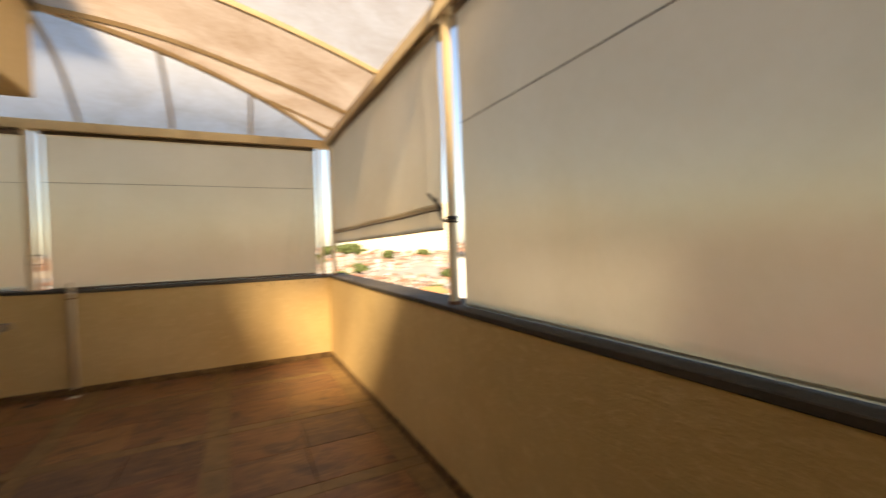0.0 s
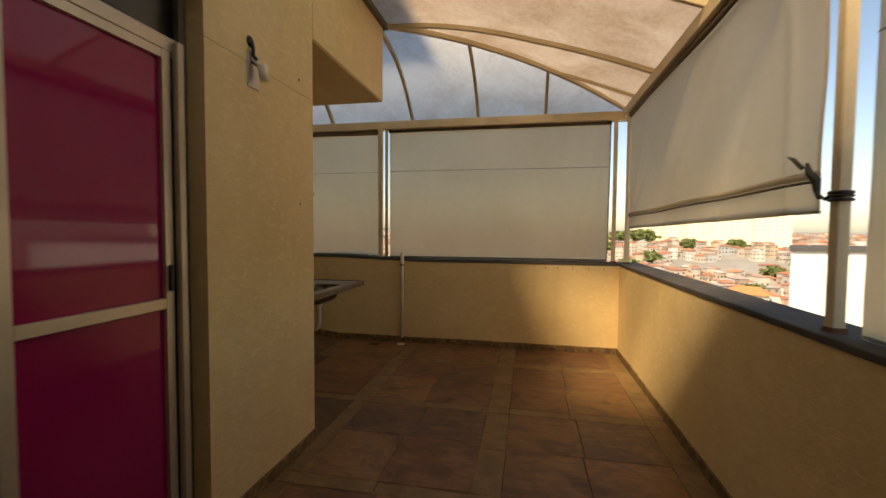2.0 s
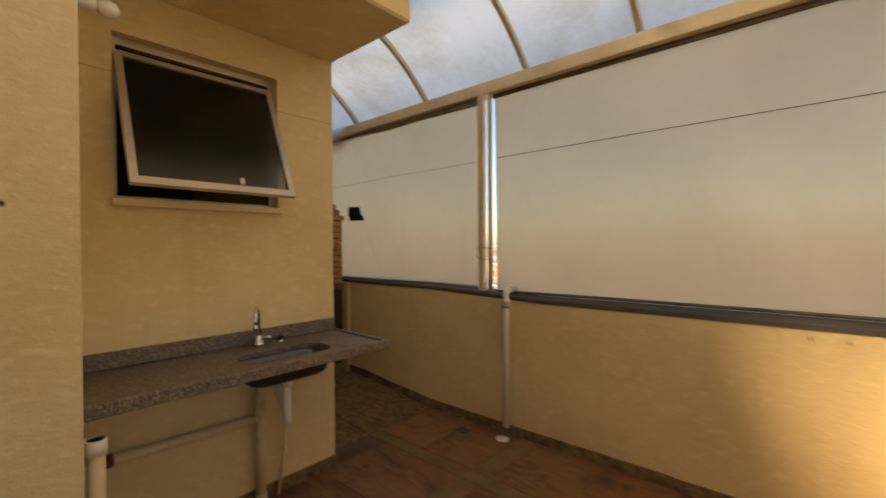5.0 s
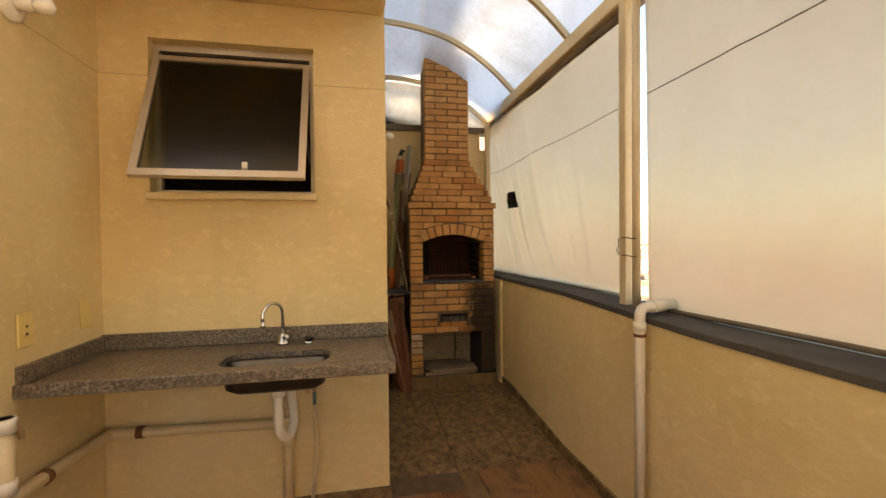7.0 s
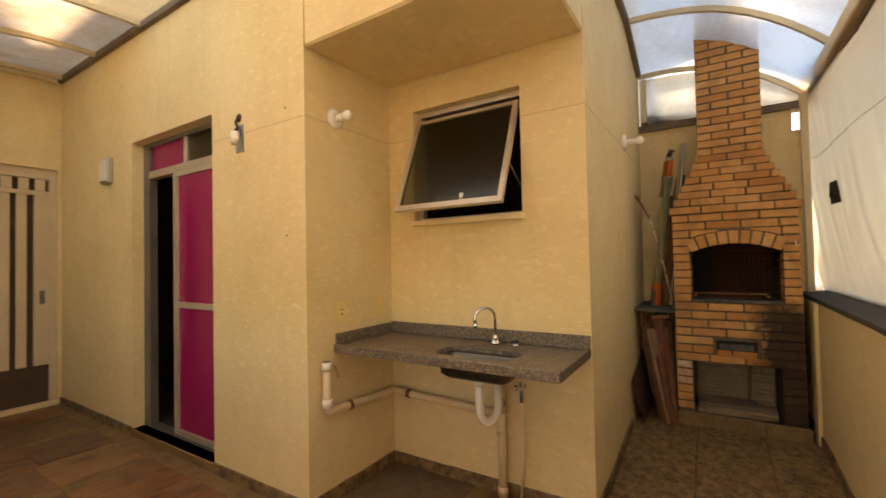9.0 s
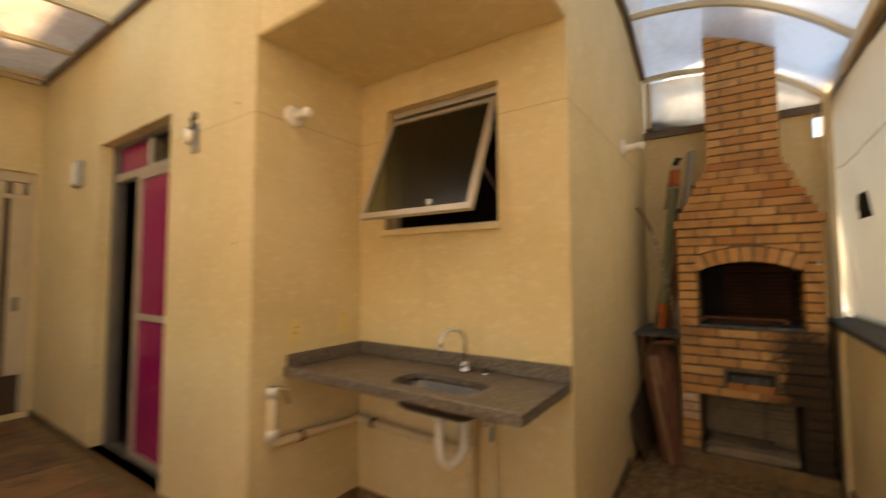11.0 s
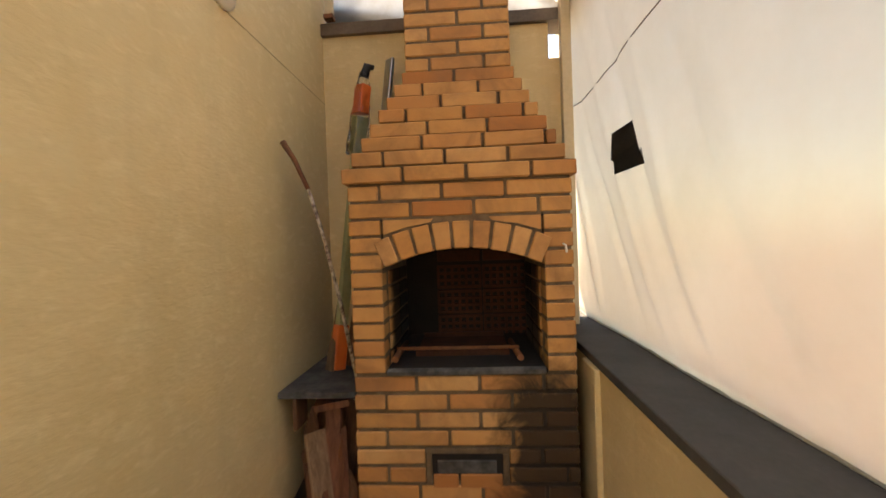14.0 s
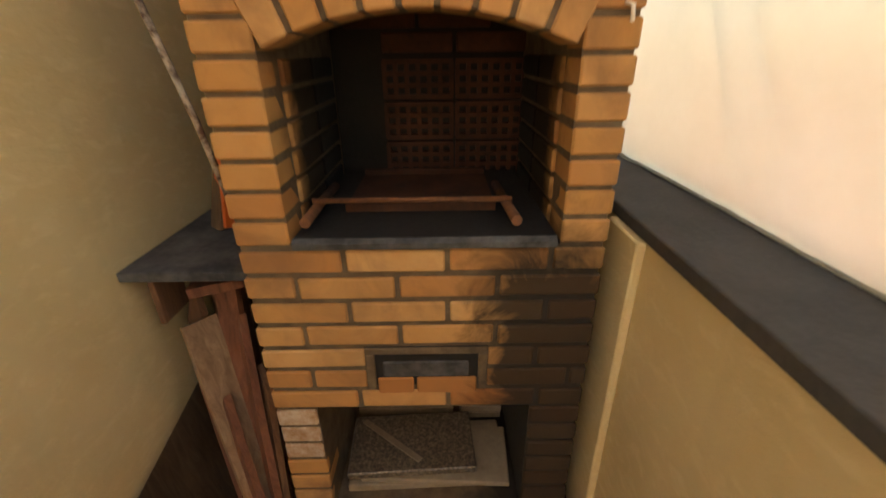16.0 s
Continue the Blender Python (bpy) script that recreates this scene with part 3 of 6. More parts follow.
part("wall_plate", bar_along([(XH + 0.03 + (1.08 - XH) * k / 12, YS + 0.02, roof_z(XH + (1.1 - XH) * k / 12, 0) - 0.01) for k in range(13)], 0.04, 0.05), FRAME, awning)
part("edge_beam", boxes((-4.6, 5.645, BEAM + 0.01, 1.12, 5.725, EAVE - 0.02), bevel=0.006), FRAME, awning, "cream painted edge beam")
part("edge_beam", boxes((1.065, YS, BEAM + 0.03, 1.145, 5.64, EAVE), bevel=0.006), FRAME, awning, "cream painted edge beam")
part("gutter", boxes((-4.6, 5.735, BEAM + 0.02, 1.25, 5.80, EAVE - 0.01)), FRAME_DARK, awning, "weathered metal gutter")
part("gutter", boxes((1.155, YS, BEAM + 0.03, 1.22, 5.72, EAVE)), FRAME_DARK, awning, "weathered metal gutter")
part("blind_roller", tube([(-4.7, 5.70, BEAM - 0.02), (-1.92, 5.70, BEAM - 0.02)], 0.028), FRAME_DARK, awning, "dark blind roller")
part("blind_roller", tube([(-1.78, 5.72, BEAM - 0.005), (0.96, 5.72, BEAM - 0.005)], 0.022), FRAME_DARK, awning, "dark blind roller")
part("blind_roller", tube([(1.12, 2.28, BEAM + 0.01), (1.12, 5.46, BEAM + 0.01)], 0.026), FRAME_DARK, awning, "dark blind roller")
part("blind_roller", tube([(1.12, YS + 0.02, BEAM + 0.01), (1.12, 2.08, BEAM + 0.01)], 0.026), FRAME_DARK, awning, "dark blind roller")


def post(x, y, w=0.05, d=0.05, z1=BEAM + 0.02, z0=CAP, name="post"):
    p = part(name, boxes((x - w / 2, y - d / 2, z0, x + w / 2, y + d / 2, z1), bevel=0.004), FRAME, awning)
    part("base_rust", boxes((x - w / 2 - 0.004, y - d / 2 - 0.004, z0, x + w / 2 + 0.004, y + d / 2 + 0.004, z0 + 0.02)), RUST, p, "rust at the foot")
    return p


post(-1.875, 5.67, 0.055, 0.05)
post(1.00, 5.67, 0.04, 0.05)
post(1.115, 5.51, 0.05, 0.04, BEAM + 0.04)
post(1.115, 2.185, 0.045, 0.045, BEAM + 0.04)
post(-4.27, 5.63, 0.05, 0.05)
post(1.115, -0.70, 0.05, 0.05, BEAM + 0.04)
post(-4.27, 4.45, 0.04, 0.04, 3.12, 2.68, "gable_stile")
gable = thing("gable_glazing", (XB - 0.05, 5.0, 2.68), "milky translucent gable pane over the end wall", "glazing")
part("pane", grid_sheet(lambda u, v: Vector((XB - 0.05, YC + 0.01 + (5.70 - YC) * u, 2.68 + (roof_z(-4.38, YC + (5.70 - YC) * u) + 0.02 - 2.68) * v)), 12, 2, 0.006), POLY, gable)


# Added wedge that stands in for a neighbouring roof's silhouette behind the pane.
roof_edge_bm = bmesh.new()
face = roof_edge_bm.faces.new([roof_edge_bm.verts.new((XB - 0.075, y, z)) for y, z in ((YC + 0.02, 2.68), (4.95, 2.68), (4.93, 2.72), (YC + 0.02, 2.81))])
bmesh.ops.solidify(roof_edge_bm, geom=[face], thickness=0.004)
part("flashing", roof_edge_bm, FRAME_DARK, gable, "brown wedge standing in for a neighbouring roof slope behind the pane")


# ---- blinds ----
def blind(name, p0, p1, z0, z1, label, seam=None, folds=0.008, wander=0.0, kinks=(), group="canvas blinds", belly=0.0, steady=0.1, pinch=0.0, fade=0.7):
    """A hanging canvas between two plan points; z0 may differ at the two ends."""
    a, b = Vector((*p0, 0)), Vector((*p1, 0))
    way = (b - a).normalized()
    out = Vector((-way.y, way.x, 0))
    length = (b - a).length
    za, zb = z0 if isinstance(z0, tuple) else (z0, z0)

    def at(u, v):
        low = za + (zb - za) * u
        z = low + (z1 - low) * v
        sag = folds * (math.sin(u * length * 5.3 + 1.7 * v + 0.9 * math.sin(2.1 * u * length)) * 0.6 + math.sin(u * length * 2.2 - 3.0 * v)) * (1.0 - 0.75 * v)
        for cu, cv, slope, width, deep in kinks:
            d = (u - cu) * length - (v - cv) * slope
            sag += deep * math.exp(-(d / width) ** 2) * max(0.0, 1 - fade * v)
        sag *= min(1.0, steady + v * 5)
        return a + way * (u * length) + out * (-belly * (1 - 0.8 * u ** 4 * pinch) * (1 - v) ** 2.2 + sag + wander * noise.noise(Vector((u * length * 1.4, v * 2.2, length)))) + Vector((0, 0, z))

    ob = thing(name, ((a + b) / 2) + Vector((0, 0, min(za, zb))), label, "blind", group)
    part("canvas", grid_sheet(at, max(24, int(length * 36)), 30, 0.002), CANVAS, ob)
    if seam:
        v = (seam - (za + zb) / 2) / (z1 - (za + zb) / 2)
        part("seam", tube([at(k / 30, v) + out * 0.004 for k in range(31)], 0.0028, 6), SEAM_AND_SHADOW, ob, "dark stitched seam")
    part("hem", tube([at(k / 30, 0.006) for k in range(31)], 0.005, 8), CANVAS, ob)
    return ob, at


wide, wide_at = blind("canvas_blind", (0.95, 5.715), (-1.77, 5.715), CAP + 0.002, BEAM - 0.01, "pale beige canvas blind lowered over the parapet", 2.19, 0.008, 0.010, [(0.07, 0.6, -0.34, 0.03, -0.022), (0.045, 0.6, -0.26, 0.02, 0.016), (0.30, 0.3, 0.12, 0.03, 0.008), (0.82, 0.3, -0.15, 0.03, 0.010)], belly=0.10, pinch=1.0)
part("edge_bar", tube([wide_at(0, k / 12) for k in range(13)], 0.006, 6), SEAM_AND_SHADOW, wide, "dark bound edge")
part("bottom_bar", tube([wide_at(k / 20, 0.006) + Vector((0, -0.008, 0.006)) for k in range(21)], 0.011), FRAME_DARK, wide, "dark bottom bar")
LEFT_Z0 = CAP + 0.033
left, left_at = blind("canvas_blind", (-1.92, 5.705), (-4.75, 5.66), LEFT_Z0, BEAM - 0.03, "pale canvas blind with slanting creases and a taped patch", None, 0.012, 0.03,
                      [(0.20, 0.5, 0.32, 0.05, 0.012), (0.33, 0.6, 0.48, 0.03, -0.014), (0.42, 0.5, 0.55, 0.04, 0.014), (0.50, 0.65, 0.62, 0.022, -0.014), (0.545, 0.5, 0.50, 0.02, 0.014), (0.62, 0.6, 0.66, 0.035, -0.02), (0.70, 0.6, 0.75, 0.025, 0.018), (0.76, 0.5, 0.80, 0.03, -0.022), (0.84, 0.3, 0.40, 0.03, 0.035), (0.92, 0.3, 0.30, 0.04, 0.05), (0.11, 0.6, 0.35, 0.04, -0.012)], belly=0.095, fade=0.75)
cord = []
for k in range(31):
    u = k / 30
    z = 2.18 - 0.025 * math.sin(min(1, max(0, (u - 0.4) / 0.5)) * math.pi) + 0.10 * max(0, (u - 0.78) / 0.22) ** 1.5
    cord.append(left_at(u, (z - LEFT_Z0) / (BEAM - 0.03 - LEFT_Z0)) + Vector((0, -0.004, 0)))
part("seam", tube(cord, 0.0024, 6), surface("grey_cord", (0.28, 0.25, 0.21), (0.38, 0.34, 0.29), 9, 80, 0.9), left, "thin grey cord")
patch = bmesh.new()
outline = ((-3.775, 1.908), (-3.578, 1.902), (-3.562, 1.83), (-3.545, 1.795), (-3.515, 1.80), (-3.495, 1.744), (-3.755, 1.75), (-3.765, 1.80), (-3.782, 1.81))


def left_y(x, z):
    return left_at((-1.92 - x) / 2.83, (z - LEFT_Z0) / (BEAM - 0.03 - LEFT_Z0)).y


face = patch.faces.new([patch.verts.new((x, left_y(x, z) - 0.006, z)) for x, z in outline])
bmesh.ops.solidify(patch, geom=[face], thickness=0.002)
part("tape_patch", patch, BLACK, left, "torn black tape patch")

near, near_at = blind("canvas_blind", (1.125, YS + 0.02), (1.125, 2.07), CAP + 0.004, BEAM, "beige canvas blind lowered beside the entrance", 2.09, 0.009, 0.012)
raised, raised_at = blind("canvas_blind", (1.12, 2.30), (1.12, 5.46), (1.50, 1.46), BEAM, "beige canvas blind half raised over the view, its end tied", None, 0.011, 0.018,
                          [(0.985, 0.12, -0.8, 0.022, 0.014), (0.96, 0.12, -1.3, 0.03, -0.013), (0.93, 0.12, -1.9, 0.04, 0.013), (0.80, 0.15, -1.5, 0.05, -0.011), (0.55, 0.2, -1.2, 0.06, 0.012), (0.25, 0.2, -0.7, 0.05, -0.012), (0.06, 0.3, 0.1, 0.04, 0.014)], steady=1.0)
part("fold", tube([raised_at(k / 30, 0.125) + Vector((-0.012, 0, 0.0)) for k in range(31)], 0.016, 8), CANVAS, raised, "rolled fold sewn across")
# A dark tube paints the fold's shadow on the canvas.
part("fold_shadow_line", tube([raised_at(k / 30, 0.105) + Vector((-0.008, 0, 0.0)) for k in range(31)], 0.006, 6), SEAM_AND_SHADOW, raised, "dark line painted as the shadow under the fold")
part("knot", tube([(1.09, 2.34, 1.70), (1.085, 2.32, 1.665), (1.095, 2.29, 1.63), (1.10, 2.29, 1.585), (1.095, 2.27, 1.555)], [0.006, 0.013, 0.017, 0.012, 0.005], 8), BLACK, raised, "black tied strap")
part("strap_end", tube([(1.085, 2.36, 1.685), (1.075, 2.40, 1.725), (1.08, 2.45, 1.745)], [0.009, 0.008, 0.003], 8), BLACK, raised, "loose strap end")
part("cord", tube([(1.09, 2.28, 1.58), (1.085, 2.22, 1.55), (1.075, 2.185, 1.555)], 0.006, 6), BLACK, raised, "black tie cord")
for z in (1.545, 1.56, 1.572):
    part("cord_turn", tube([(1.115 + 0.034 * math.cos(k), 2.185 + 0.034 * math.sin(k), z) for k in (2 * math.pi * i / 12 for i in range(13))], 0.006, 6), BLACK, raised)


# ---- joint lines scored in the plaster ----
GROOVE = surface("scored_joint", (0.42, 0.32, 0.16), (0.54, 0.42, 0.23), 9, 60, 0.9)
trim = fixed("trim_joint", boxes((XH - 0.004, 2.04, 2.268, XH + 0.0015, YN, 2.272), (XN, YN - 0.004, 2.268, XH, YN + 0.0015, 2.272), (XN - 0.004, YN, 2.268, XN + 0.0015, WINDOW[0], 2.272), (XN - 0.004, WINDOW[1], 2.268, XN + 0.0015, YC, 2.272), (XB, YC - 0.004, 2.268, XN, YC + 0.0015, 2.272)), GROOVE, "thin scored joint line in the plaster", "joint")

# ---- door ----
door = thing("door_1", (XH - 0.12, 1.5, 0.06), "half open aluminium sliding door with magenta panes", "door")
door["kind"] = "structure"
y0, y1, z0, z1 = DOOR
xd = XH - 0.12
frame_bm = boxes((xd - 0.03, y0, z0, xd + 0.03, y0 + 0.11, z1), (xd - 0.03, y1 - 0.04, z0, xd + 0.03, y1, z1), (xd - 0.03, y0 + 0.11, z1 - 0.035, xd + 0.03, y1 - 0.04, z1), (xd - 0.03, y0 + 0.11, z0, xd + 0.03, y1 - 0.04, z0 + 0.025))
part("door_frame", frame_bm, ALU_DARK, door, "grey aluminium door frame")
part("transom_rail", boxes((xd - 0.035, y0 + 0.11, 2.165, xd + 0.037, y1 - 0.04, 2.225), bevel=0.004), ALU, door, "champagne aluminium rail")
part("transom_mullion", boxes((xd - 0.02, 1.46, 2.225, xd + 0.025, 1.50, z1 - 0.035), bevel=0.003), ALU, door)
part("transom_pane", boxes((xd - 0.003, y0 + 0.11, 2.225, xd + 0.003, 1.46, z1 - 0.035)), PINK, door, "magenta pane")
part("transom_pane", boxes((xd - 0.003, 1.50, 2.225, xd + 0.003, y1 - 0.04, z1 - 0.035)), FROST, door, "greenish clear pane")
leaf = part("leaf", boxes((xd - 0.004, 1.36, 0.13, xd + 0.022, 1.365, 2.165), (xd + 0.0, 1.315, z0 + 0.025, xd + 0.035, 1.36, 2.165), (xd + 0.0, 1.905, z0 + 0.025, xd + 0.035, 1.945, 2.165), (xd + 0.0, 1.36, z0 + 0.025, xd + 0.033, 1.905, 0.13), (xd + 0.0, 1.36, 2.13, xd + 0.033, 1.905, 2.165)), ALU, door, "champagne aluminium sliding leaf")
part("mid_rail", boxes((xd + 0.002, 1.36, 1.085, xd + 0.036, 1.905, 1.13), bevel=0.003), ALU, leaf)
part("pane", boxes((xd + 0.010, 1.36, 1.13, xd + 0.016, 1.905, 2.13)), PINK, leaf, "glossy magenta pane")
part("pane", boxes((xd + 0.010, 1.36, 0.13, xd + 0.016, 1.905, 1.085)), PINK, leaf, "glossy magenta pane")
part("jamb_post", boxes((xd + 0.035, 1.955, z0 + 0.025, xd + 0.065, 1.99, 2.21), bevel=0.003), ALU, door, "champagne aluminium jamb post")
part("pull", boxes((xd + 0.035, 1.915, 1.16, xd + 0.05, 1.935, 1.27), bevel=0.003), BLACK, leaf, "dark pull handle")
fixed("door_threshold", boxes((XH - 0.15, y0, 0.0, XH + 0.01, y1, 0.06), bevel=0.004), STRIP, "worn yellow stone threshold", "threshold")

# ---- gate in the south wall ----
gate = thing("door_2", (-0.76, YS - 0.08, 0.04), "closed cream slatted metal gate with a handle", "gate")
gate["kind"] = "structure"
gx0, gx1, gz0, gz1 = GATE
yg = YS - 0.09
part("gate_frame", boxes((gx0, yg - 0.03, gz0, gx0 + 0.05, yg + 0.03, gz1), (gx1 - 0.05, yg - 0.03, gz0, gx1, yg + 0.03, gz1), (gx0 + 0.05, yg - 0.03, gz1 - 0.10, gx1 - 0.05, yg + 0.03, gz1), (gx0 + 0.05, yg - 0.025, 2.18, gx1 - 0.05, yg + 0.035, 2.22)), SLATS, gate)
part("backing", boxes((gx0 + 0.05, yg - 0.05, gz0, gx1 - 0.05, yg - 0.035, gz1 - 0.1)), SLAT_GAP, gate, "dark brown backing")
part("kick_plate", boxes((gx0 + 0.05, yg - 0.02, gz0, gx1 - 0.05, yg + 0.01, 0.42)), SLAT_GAP, gate, "brown kick plate")
part("stile", boxes((gx0 + 0.05, yg - 0.01, 0.42, gx0 + 0.17, yg + 0.03, 2.18), bevel=0.004), SLATS, gate)
slat_mesh = mesh_of("slat", boxes((-0.04, -0.012, -0.88, 0.04, 0.012, 0.88), bevel=0.003), SLATS)
for k in range(7):
    piece("slat", slat_mesh, (gx0 + 0.26 + k * 0.125, yg, 1.30), gate)
short_mesh = mesh_of("slat_top", boxes((-0.04, -0.012, -0.06, 0.04, 0.012, 0.06), bevel=0.003), SLATS)
for k in range(9):
    piece("slat_top", short_mesh, (gx0 + 0.12 + k * 0.125, yg, 2.285), gate)
part("handle", boxes((gx0 + 0.09, yg + 0.03, 1.05, gx0 + 0.13, yg + 0.055, 1.19), bevel=0.005), ALU_DARK, gate, "dull metal handle")

# ---- window over the sink ----
window = thing("window_1", (XN - 0.06, 3.6, 1.69), "open top-hung aluminium window with dark glass", "window")
window["kind"] = "structure"
a, b, c, d = WINDOW
xw = XN - 0.085
part("window_frame", boxes((xw - 0.02, a, c, xw + 0.02, a + 0.025, d), (xw - 0.02, b - 0.025, c, xw + 0.02, b, d), (xw - 0.02, a + 0.025, d - 0.035, xw + 0.02, b - 0.025, d), (xw - 0.02, a + 0.025, c, xw + 0.02, b - 0.025, c + 0.02)), ALU, window, "champagne aluminium window frame")
top, foot = Vector((XN - 0.045, 0, 2.385)), Vector((XN + 0.235, 0, 1.735))
ya, yb = a + 0.012, b - 0.022


def slanted(y_0, y_1, s0, s1, thick):
    """A flat bar in the plane of the tilted sash, from s0 to s1 down its slope."""
    bm = bmesh.new()
    across = Vector((foot.z - top.z, 0, -(foot.x - top.x))).normalized() * thick / 2
    rows = [[bm.verts.new(top.lerp(foot, s) + Vector((0, y, 0)) + across * k) for s, k in ((s0, -1), (s1, -1), (s1, 1), (s0, 1))] for y in (y_0, y_1)]
    for k in range(4):
        bm.faces.new((rows[0][k], rows[0][(k + 1) % 4], rows[1][(k + 1) % 4], rows[1][k]))
    bm.faces.new(rows[0])
    bm.faces.new(reversed(rows[1]))
    bmesh.ops.recalc_face_normals(bm, faces=bm.faces)
    return bm


sash = part("sash", slanted(ya, yb, 0, 0.035, 0.026), ALU, window, "tilted champagne aluminium sash")
part("sash_rail", slanted(ya, yb, 0.95, 1.0, 0.028), ALU, sash)
part("sash_stile", slanted(ya, ya + 0.032, 0.035, 0.95, 0.026), ALU, sash)
part("sash_stile", slanted(yb - 0.032, yb, 0.035, 0.95, 0.026), ALU, sash)
part("pane", slanted(ya + 0.032, yb - 0.032, 0.035, 0.95, 0.005), FROST, sash, "dark greenish frosted pane")
part("latch", boxes((XN + 0.20, 3.70, 1.775, XN + 0.215, 3.725, 1.815), bevel=0.003), PVC, sash, "pale latch")
part("stay", beam_between((XN - 0.07, b - 0.03, 1.86), (XN + 0.12, b - 0.028, 1.98), 0.006, 0.010), ALU_DARK, window)
part("window_sill", boxes((XN - 0.06, a - 0.012, c - 0.035, XN + 0.035, b + 0.012, c), bevel=0.004), SILL, window, "cream stone sill")

# ---- sink counter ----
counter = thing("sink_counter", (-1.88, 3.70, 0.88), "grey brown granite sink counter with upstand, cantilevered from the niche", "counter")
CX0, CX1, CY0, CY1 = XN + 0.001, -1.60, YN + 0.001, 4.385
bowl = (-1.935, 3.64, -1.705, 4.10)
bm = boxes((CX0, CY0, 0.885, bowl[0], CY1, 0.912), (bowl[2], CY0, 0.885, CX1, CY1, 0.912), (bowl[0], CY0, 0.885, bowl[2], bowl[1], 0.912), (bowl[0], bowl[3], 0.885, bowl[2], CY1, 0.912))
bmesh.ops.remove_doubles(bm, verts=bm.verts, dist=1e-5)
# Rounded corners of the cut-out.
for cx, cy, sx, sy in ((bowl[0], bowl[1], 1, 1), (bowl[2], bowl[1], -1, 1), (bowl[2], bowl[3], -1, -1), (bowl[0], bowl[3], 1, -1)):
    r = 0.07
    outline_c = [(cx - sx * 0.001, cy - sy * 0.001)] + [(cx + sx * r * (1 - math.sin(radians(15 * k))), cy + sy * r * (1 - math.cos(radians(15 * k)))) for k in range(7)]
    low_c, top_c = ([bm.verts.new((x, y, z)) for x, y in outline_c] for z in (0.8855, 0.9118))
    for k in range(len(outline_c)):
        bm.faces.new((low_c[k], low_c[(k + 1) % 8], top_c[(k + 1) % 8], top_c[k]))
    bm.faces.new(top_c)
    bm.faces.new(list(reversed(low_c)))
bmesh.ops.recalc_face_normals(bm, faces=bm.faces)
part("worktop", bm, GRANITE, counter)
part("front_edge", boxes((CX1 - 0.022, CY0, 0.872, CX1 + 0.006, CY1, 0.922), bevel=0.004), GRANITE, counter)
part("end_edge", boxes((CX0 + 0.021, CY1 - 0.022, 0.872, CX1 - 0.023, CY1 + 0.004, 0.922), bevel=0.004), GRANITE, counter)
part("upstand", boxes((CX0, CY0, 0.913, CX0 + 0.02, CY1, 0.99), bevel=0.003), GRANITE, counter)
part("upstand", boxes((CX0 + 0.021, CY0, 0.913, CX1 - 0.01, CY0 + 0.02, 0.985), bevel=0.003), GRANITE, counter)
for p in ((XN, 3.30), (XN, 4.22)):
    bracket = bmesh.new()
    v = [bracket.verts.new((p[0] + 0.001, p[1] + k, 0.884)) for k in (-0.01, 0.01)] + [bracket.verts.new((p[0] + 0.001, p[1] + k, 0.80)) for k in (0.01, -0.01)] + [bracket.verts.new((p[0] + 0.12, p[1] + k, 0.884)) for k in (-0.01, 0.01)]
    for f in ((0, 1, 2, 3), (0, 4, 5, 1), (3, 2, 5, 4), (0, 3, 4), (1, 5, 2)):
        bracket.faces.new([v[i] for i in f])
    bmesh.ops.recalc_face_normals(bracket, faces=bracket.faces)
    part("bracket", bracket, GRANITE, counter)


def rounded_ring(bm, x0, y0_, x1, y1_, z, r, n=5):
    out = []
    for cx, cy, start in ((x1 - r, y1_ - r, 0), (x0 + r, y1_ - r, 90), (x0 + r, y0_ + r, 180), (x1 - r, y0_ + r, 270)):
        for k in range(n + 1):
            t = radians(start + 90 * k / n)
            out.append(bm.verts.new((cx + r * math.cos(t), cy + r * math.sin(t), z)))
    return out


def stitched(bm, rings, close=True):
    for p, q in zip(rings, rings[1:]):
        for k in range(len(p)):
            bm.faces.new((p[k], p[(k + 1) % len(p)], q[(k + 1) % len(p)], q[k])).smooth = True
    if close:
        bm.faces.new(rings[-1])
    bmesh.ops.recalc_face_normals(bm, faces=bm.faces)
    return bm


bm = bmesh.new()
bx0, by0, bx1, by1 = bowl
rings = [rounded_ring(bm, bx0 - 0.012, by0 - 0.012, bx1 + 0.012, by1 + 0.012, 0.8845, 0.05), rounded_ring(bm, bx0 + 0.004, by0 + 0.004, bx1 - 0.004, by1 - 0.004, 0.884, 0.05),
         rounded_ring(bm, bx0 + 0.014, by0 + 0.014, bx1 - 0.010, by1 - 0.010, 0.872, 0.055), rounded_ring(bm, bx0 + 0.022, by0 + 0.022, bx1 - 0.022, by1 - 0.022, 0.80, 0.06),
         rounded_ring(bm, bx0 + 0.05, by0 + 0.05, bx1 - 0.05, by1 - 0.05, 0.778, 0.05)]
stitched(bm, rings)
bmesh.ops.solidify(bm, geom=list(bm.faces), thickness=0.0015)
sink = part("sink_bowl", bm, STEEL, counter, "stainless steel sink bowl")
part("drain", lathe([(0, 0.001), (0.003, 0.028), (0.005, 0.033), (0.006, 0.02), (0.004, 0.001)], (-1.82, 3.87, 0.7785)), CHROME, sink, "chrome drain")

faucet = thing("faucet", (-2.085, 3.83, 0.912), "chrome gooseneck faucet on the granite counter", "faucet")
part("body", lathe([(0, 0.032), (0.010, 0.032), (0.018, 0.024), (0.045, 0.020), (0.056, 0.011)], (-2.085, 3.85, 0.9125)), CHROME, faucet)
